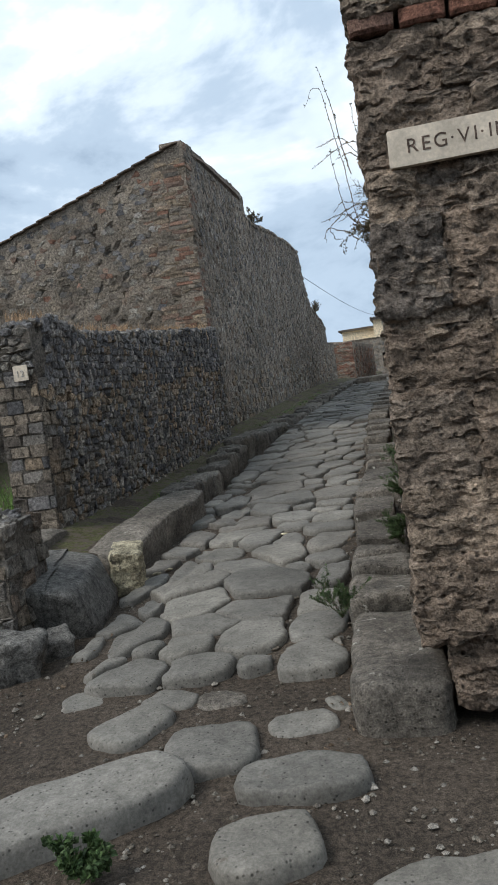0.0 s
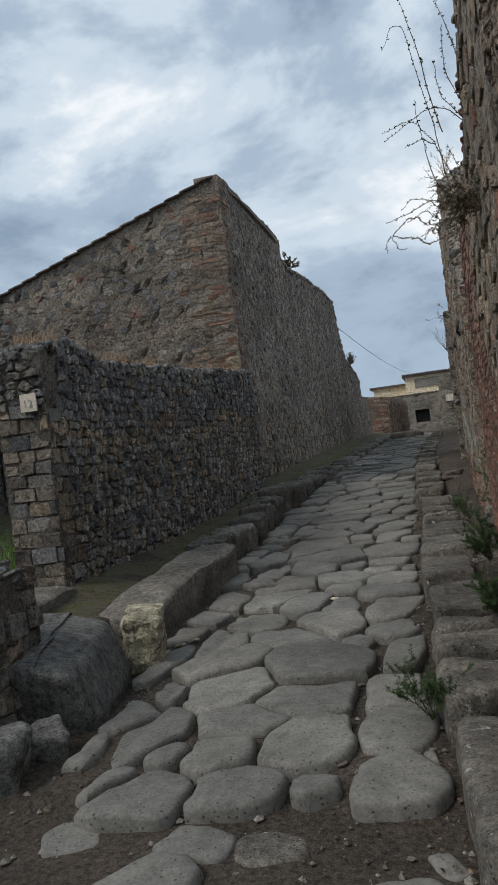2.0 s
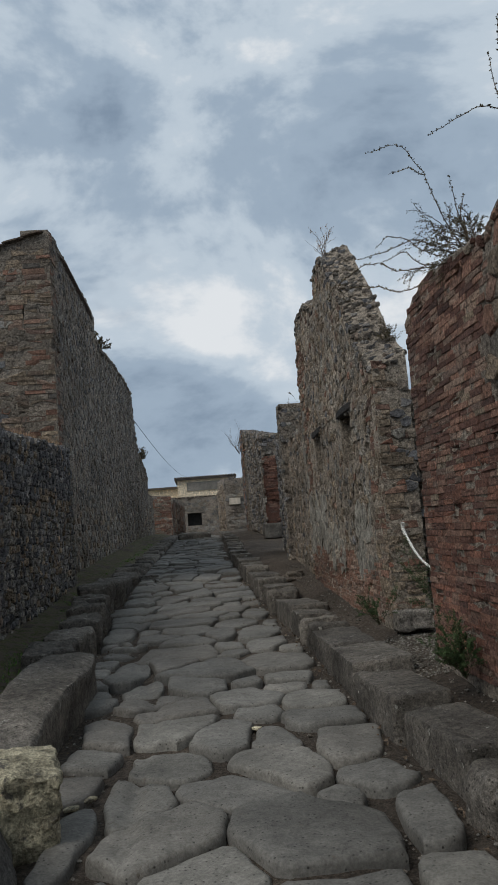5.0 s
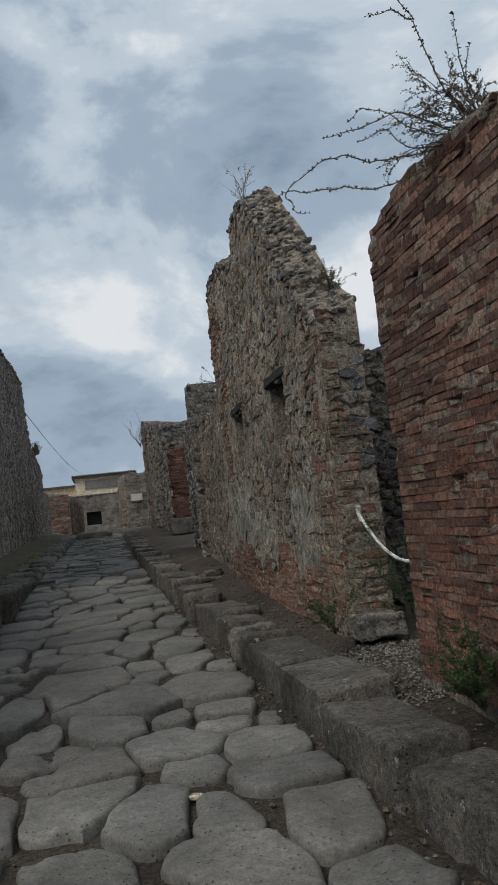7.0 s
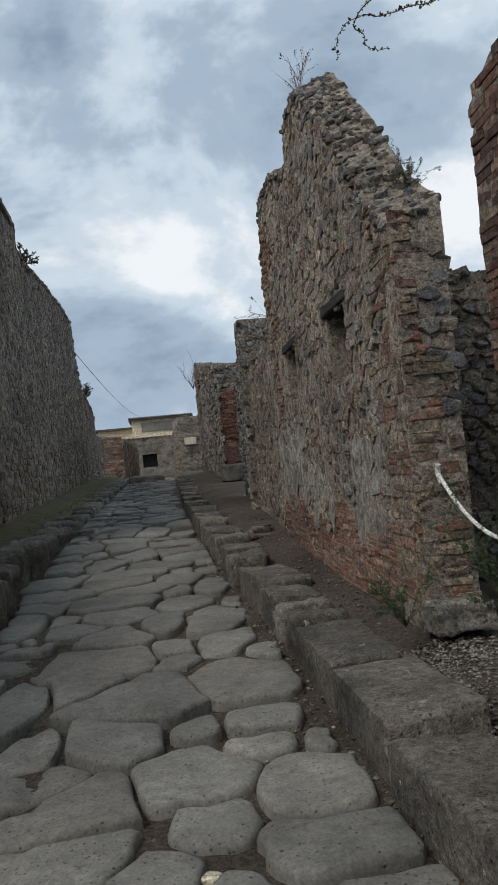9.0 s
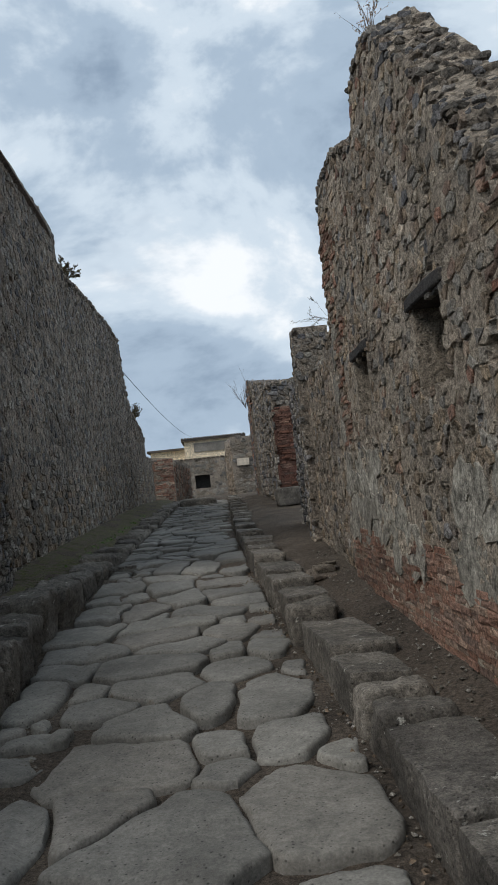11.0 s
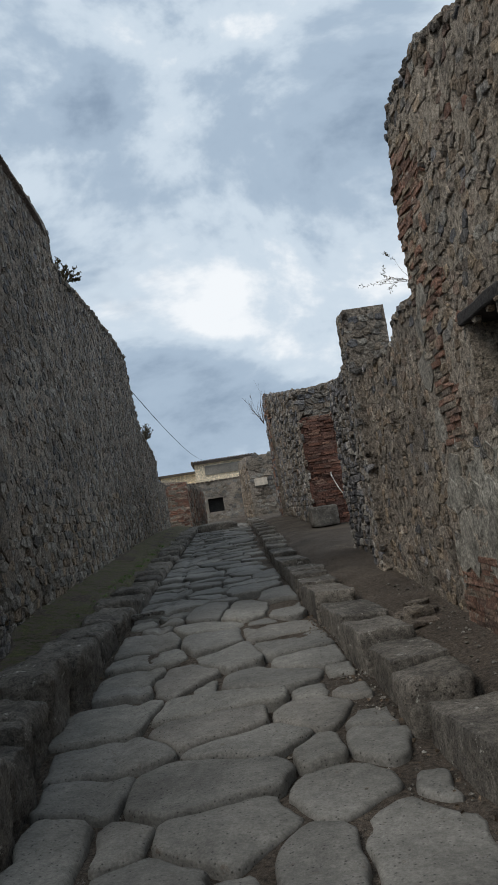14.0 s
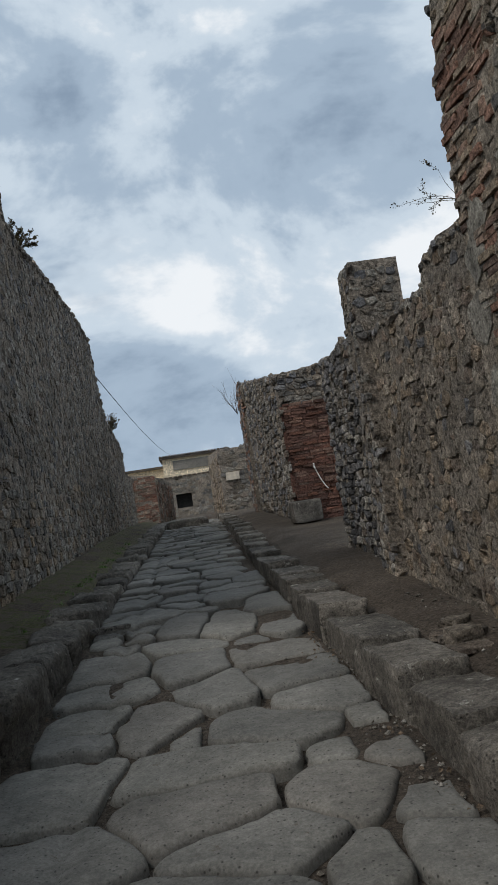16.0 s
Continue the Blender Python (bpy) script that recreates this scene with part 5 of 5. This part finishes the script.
def rope(a, b, sag, label):
    e = thing("rope", a, label, "rope")
    vs, fs = tube_geo(hanging(a, b, sag), 0.012, 8)
    mesh_object("cord", vs, fs, M_ROPE, e, "", True)
    mesh_object("knot", *tube_geo([Vector(a) + Vector((0, -0.02, 0.05)), Vector(a), Vector(a) + Vector((0.01, -0.03, -0.06))], 0.018, 8), M_ROPE, e, "", True)
    return e


rope((0.04, 9.92, 1.17), (0.1, 8.52, 1.02), 0.26, "white barrier rope sagging across a doorway")
rope((0.78, 27.03, 2.02), (1.02, 27.03, 1.5), 0.06, "white rope end hanging on a brick pier")
cable = mesh_object("overhead_cable", *tube_geo(hanging((-4.2, 33.9, 5.9), (-3.0, 94.5, 7.6), 0.5), 0.012, 5), M_WIRE)
tagged(cable, "thin dark overhead cable", "cable")

# ---- plants ----
shrub("dry_shrub", (0.12, 7.5, 2.93), 26, 0.36, 0.8, 0.2, 3, "dry leafy shrub hanging from the wall top", M_BUD, 0.010, 3, 0.004, (-0.5, 0.2, 0.8), 4)
shrub("dry_tuft", (-0.1, 5.6, 2.45), 14, 0.22, 0.8, 0.2, 5, "small dry tuft rooted in the wall side", M_BUD, 0.012, 3, 0.003, (-0.8, 0, 0.5), 3)
shrub("dry_tuft", (0.02, 12.45, 4.66), 14, 0.38, 0.5, 0.0, 6, "dry grass tuft on the ruined wall top", M_STRAW, 0.015, 1, 0.003, (-0.2, 0, 1), 1)
shrub("dry_tuft", (0.16, 10.3, 2.96), 14, 0.24, 0.6, 0.0, 7, "small dry plant on the wall shoulder", M_BUD, 0.009, 3, 0.0022, (0.2, 0, 1), 3)
shrub("dry_tuft", (-4.25, 24.0, 6.42), 16, 0.34, 0.8, 0.1, 8, "small shrub on the tall wall top", M_BUD, 0.03, 3, 0.005, (0.3, 0.2, 0.8), 3)
shrub("dry_tuft", (-4.2, 37.0, 4.5), 16, 0.42, 0.8, 0.1, 9, "small shrub on the lower wall end", M_BUD, 0.03, 3, 0.005, (0.3, 0.2, 0.8), 3)
shrub("dry_twigs", (-0.06, 15.0, 3.12), 5, 0.34, 0.6, 0.0, 26, "thin dry twigs growing out of the wall corner", M_BUD, 0.014, 1, 0.0025, (-1, 0.1, 0.25), 3)
shrub("bare_bush", (0.15, 37.3, 4.5), 9, 1.0, 0.5, -0.05, 10, "bare thin bush beside a dark pier", M_BUD, 0.04, 0, 0.009, (-0.5, 0, 1), 3)
shrub("weed", (-0.25, 6.3, 0.12), 16, 0.2, 0.6, 0.0, 16, "feathery green weed at the foot of the pier", M_LEAF, 0.009, 7, 0.002, (-0.2, 0, 1), 4)
shrub("weed", (-0.3, 9.75, 0.32), 16, 0.28, 0.8, 0.0, 11, "low green weed at the wall foot", M_LEAF, 0.009, 6, 0.002, (0, 0, 1), 3)
shrub("weed", (0.12, 9.2, 0.36), 22, 0.5, 0.6, 0.0, 12, "feathery green weed in the doorway", M_LEAF, 0.009, 7, 0.002, (0, 0, 1), 3)
shrub("weed", (-0.22, 7.7, 0.22), 18, 0.26, 0.6, 0.0, 13, "feathery green weed in the pavement", M_LEAF, 0.009, 7, 0.002, (-0.2, 0, 1), 4)
shrub("weed", (-0.68, 5.2, -0.1), 14, 0.22, 0.7, 0.0, 14, "low green weed between kerb and paving", M_LEAF, 0.009, 7, 0.002, (0, 0, 1), 3)
shrub("weed", (-1.42, 2.6, -0.2), 10, 0.14, 0.9, 0.0, 15, "small leafy weed beside a boulder", M_LEAF, 0.03, 3, 0.003, (0, 0, 1), 2)
rg = random.Random(5)
tufts("grass", [(rg.uniform(-9.5, -4.7), rg.uniform(7.5, 15.5), ground_height(-6, 9) + 0.02, 0.25) for _ in range(420)], 0.22, M_GRASS, 21, "green grass in the overgrown yard", 30)
tufts("grass", [(rg.uniform(-4.45, -4.1), q, lerp(DARK_TOP, q) + 0.03, 0.08) for q in [rg.uniform(8.1, 16) for _ in range(80)]], 0.13, M_STRAW, 22, "dry reddish grass along the wall top", 14)
tufts("grass", [(left_edge(q) - 0.48 - rg.random() * 0.3, q, ground_height(left_edge(q) - 0.5, q) + 0.01, 0.08) for q in [rg.uniform(8, 30) for _ in range(90)]], 0.05, M_GRASS, 23, "short moss and grass behind the kerb", 20)



def branches(name, label, lines, seed, leaf=0.016, every=0.018):
    """Long arching shoots with small leaves; each line runs through its points."""
    r = random.Random(seed)
    root = thing(name, lines[0][0], label, "plant")
    lf = []
    for line in lines:
        ps = [Vector(p) for p in line]
        pts = []
        for k in range(len(ps) - 1):
            a, b2, c, d = ps[max(0, k - 1)], ps[k], ps[k + 1], ps[min(len(ps) - 1, k + 2)]
            for q in range(8):
                w = q / 8
                pts.append(0.5 * (2 * b2 + (c - a) * w + (2 * a - 5 * b2 + 4 * c - d) * w * w + (3 * b2 - a - 3 * c + d) * w ** 3) + noise.noise_vector(b2 * 3 + Vector((w * 3, seed, 0))) * 0.012)
        pts.append(ps[-1])
        mesh_object("stem", *tube_geo(pts, lambda q: 0.0036 * (1 - 0.7 * q), 5), M_DRY, root)
        for a, b2 in zip(pts, pts[1:]):
            for _ in range(max(1, int((b2 - a).length / every))):
                lf.append(leaf_geo(a.lerp(b2, r.random()), Vector((r.uniform(-1, 1), r.uniform(-1, 1), r.uniform(-0.5, 1))), leaf * r.uniform(0.6, 1.4), r))
    mesh_object("foliage", *merge(lf), M_BUD, root)
    return root


branches("arching_shrub", "long dry shoots arching from the wall top over the street", [
    [(-0.02, 7.45, 2.98), (-0.14, 7.45, 3.2), (-0.25, 7.42, 3.48), (-0.4, 7.4, 3.66), (-0.62, 7.4, 3.62)],
    [(-0.24, 7.42, 3.47), (-0.34, 7.45, 3.53), (-0.46, 7.45, 3.5)],
    [(-0.05, 7.6, 2.94), (-0.34, 7.8, 2.96), (-0.44, 8.0, 3.09), (-0.55, 8.2, 3.12), (-0.67, 8.37, 3.06), (-0.65, 8.37, 2.99), (-0.62, 8.37, 2.93), (-0.555, 8.36, 2.935)],
    [(-0.05, 7.65, 2.9), (-0.35, 7.75, 2.8), (-0.45, 8.0, 2.92), (-0.56, 8.2, 2.98), (-0.67, 8.37, 3.06), (-0.735, 8.42, 3.02), (-0.735, 8.46, 2.94)],
    [(-0.05, 7.5, 2.95), (-0.3, 7.55, 3.08), (-0.5, 7.6, 3.03), (-0.68, 7.6, 2.99)],
    [(-0.02, 7.35, 2.95), (-0.1, 7.3, 3.2), (-0.16, 7.2, 3.36)],
    [(-0.05, 7.5, 2.95), (-0.2, 7.55, 2.98), (-0.34, 7.6, 3.1), (-0.46, 7.62, 3.14), (-0.56, 7.6, 3.06)],
    [(-0.05, 7.55, 2.93), (-0.26, 7.6, 2.93), (-0.36, 7.6, 3.02), (-0.52, 7.6, 2.96)],
    [(0.0, 7.3, 2.97), (-0.08, 7.3, 3.1), (-0.04, 7.3, 3.28)]], 3, 0.014, 0.006)
branches("dry_shrub", "tall dry stalks standing on the wall top", [
    [(0.0, 6.35, 3.1), (-0.22, 6.3, 3.3), (-0.4, 6.3, 3.26), (-0.58, 6.3, 3.16)],
    [(0.0, 6.3, 3.1), (-0.16, 6.3, 3.5), (-0.15, 6.3, 3.8)],
    [(0.0, 6.3, 3.1), (-0.2, 6.28, 3.35), (-0.22, 6.3, 3.6)],
    [(0.0, 6.2, 3.15), (-0.1, 6.2, 3.6), (-0.2, 6.2, 4.0)]], 4, 0.014, 0.008)
branches("hanging_shrub", "thin dry shrub rooted in the wall side", [
    [(-0.08, 5.6, 2.45), (-0.3, 5.6, 2.6), (-0.36, 5.6, 2.85), (-0.38, 5.6, 3.1)],
    [(-0.08, 5.6, 2.45), (-0.22, 5.6, 2.56), (-0.34, 5.6, 2.5)],
    [(-0.08, 5.6, 2.45), (-0.24, 5.6, 2.55), (-0.3, 5.6, 2.95), (-0.4, 5.6, 3.5), (-0.52, 5.6, 3.4)],
    [(-0.26, 5.6, 2.9), (-0.34, 5.6, 3.4), (-0.4, 5.6, 3.66)],
    [(-0.08, 5.55, 2.4), (-0.22, 5.55, 2.5), (-0.3, 5.5, 2.36)]], 5, 0.014, 0.016)

# ---- stray fragments ----
for k, (x, y, a, dx, dy, dz) in enumerate([(-0.45, 15.2, 10, 0.34, 0.2, 0.05), (-0.38, 15.42, 35, 0.3, 0.22, 0.06), (-0.46, 15.6, 70, 0.28, 0.16, 0.05), (-0.4, 15.35, 20, 0.24, 0.16, 0.13), (-0.32, 15.75, 50, 0.22, 0.16, 0.06)]):
    boulder("stone_fragment", (x, y, ground_height(x, y) + dz * 0.35), (dx, dy, dz), M_SPUR, 500 + k, "flat broken yellowish stone fragment on the pavement", "stone", (0, 0, a), k=8, n=7, rough=0.014, group="fragments on the pavement", freq=6)
for k, (x, y, a) in enumerate([(-1.66, 8.22, 20), (-1.57, 8.14, 60), (-2.62, 7.0, 10), (-2.55, 7.12, 40), (-2.7, 6.85, 80)]):
    boulder("limestone_chip", (x, y, G(y) + 0.012), (0.09, 0.06, 0.02), M_PALE, 520 + k, "pale limestone chip on the paving", "stone", (0, 0, a), k=4, n=4, rough=0.01, group="pale chips on the paving")
for k in range(9):
    q = k / 8
    boulder("mortar_lump", (-1.12 + 0.36 * q, 4.86 + 0.28 * math.sin(q * 3.1) ** 0.7 + 0.06 * q, G(5) + 0.012), (0.065, 0.05, 0.02), M_MORTAR, 540 + k, "pale crumbled mortar rim in the paving", "stone", (0, 0, 37 * k), k=3, n=4, rough=0.012, group="mortar rim in the paving")
boulder("stone_strip", (-3.02, 18.25, 0.47), (0.62, 0.1, 0.05), M_GREY, 560, "thin pale stone strip lying beside the kerb", "stone", (0, 0, 4), k=10, n=5, rough=0.006)

# ---- loose pebbles ----


def pebbles():
    r = random.Random(44)
    vs, fs = [], []
    for _ in range(7000):
        yy = 2.0 + 15 * r.random() ** 1.5
        x = r.uniform(-3.2, 0.1) if yy < 5 else r.choice((r.uniform(-1.25, right_edge(yy) + 0.0), r.uniform(left_edge(yy), -2.5), r.uniform(-0.4, 0.0), r.uniform(-3.0, -0.8)))
        s = r.choice((0.004, 0.005, 0.007, 0.008, 0.014)) * r.uniform(0.7, 1.4) * (r.choice((1, 1, 1, 1.5)) if yy < 5 else 1)
        z = ground_height(x, yy) + s * 0.3
        o = len(vs)
        a = r.uniform(0, 6.3)
        for k in range(5):
            t = a + k * 1.257
            vs.append((x + math.cos(t) * s * r.uniform(0.7, 1.2), yy + math.sin(t) * s * r.uniform(0.7, 1.2), z))
        vs += [(x, yy, z + s * r.uniform(0.5, 0.9)), (x, yy, z - s)]
        for k in range(5):
            fs += [(o + k, o + (k + 1) % 5, o + 5), (o + (k + 1) % 5, o + k, o + 6)]
    tagged(mesh_object("pebbles", vs, fs, M_GRAVEL), "scattered pebbles on the trodden earth", "gravel", kind="stuff")


pebbles()


def litter():
    """Fallen leaves and grit along the kerbs and in the doorway."""
    r = random.Random(45)
    lf, grit = [], []
    for _ in range(500):
        yy = 3.5 + 14 * r.random() ** 1.2
        x = right_edge(yy) - abs(r.gauss(0, 0.09)) - 0.01 if r.random() < 0.75 else left_edge(yy) + abs(r.gauss(0, 0.12)) + 0.02
        lf.append(leaf_geo((x, yy, ground_height(x, yy) + 0.02), (r.uniform(-1, 1), r.uniform(-1, 1), r.uniform(-0.1, 0.35)), r.uniform(0.015, 0.04), r))
    tagged(mesh_object("fallen_leaves", *merge(lf), M_DRY), "dry brown leaves gathered along the kerb", "leaves", kind="stuff")
    for _ in range(2600):
        x, yy, q = r.uniform(-0.36, 0.5), r.uniform(8.35, 9.85), r.uniform(0.006, 0.015)
        z = ground_height(x, yy)
        c = Vector((x, yy, z + q * 0.4))
        grit.append(([c + Vector((q * r.uniform(0.7, 1.2) * sx, q * r.uniform(0.7, 1.2) * sy, q * r.uniform(0.4, 0.8) * sz)) for sx, sy, sz in ((1, 0, 0), (0, 1, 0), (-1, 0, 0), (0, -1, 0), (0, 0, 1), (0, 0, -1))], [(0, 1, 4), (1, 2, 4), (2, 3, 4), (3, 0, 4), (1, 0, 5), (2, 1, 5), (3, 2, 5), (0, 3, 5)]))
    tagged(mesh_object("gravel", *merge(grit), M_GRAVEL), "grey gravel on the earth of the doorway", "gravel", kind="stuff")


litter()

# plain walls that close the crossing behind the walker
slab("wall_south_1", Face((0, -5.0, 0), (-1, 0, 0), (0, 0, 1)), -14, 14, lambda u: -0.3, lambda u: 3.0, 0.5, 2.0, 3, M_MORTAR, label="plain rubble wall across the crossing street")
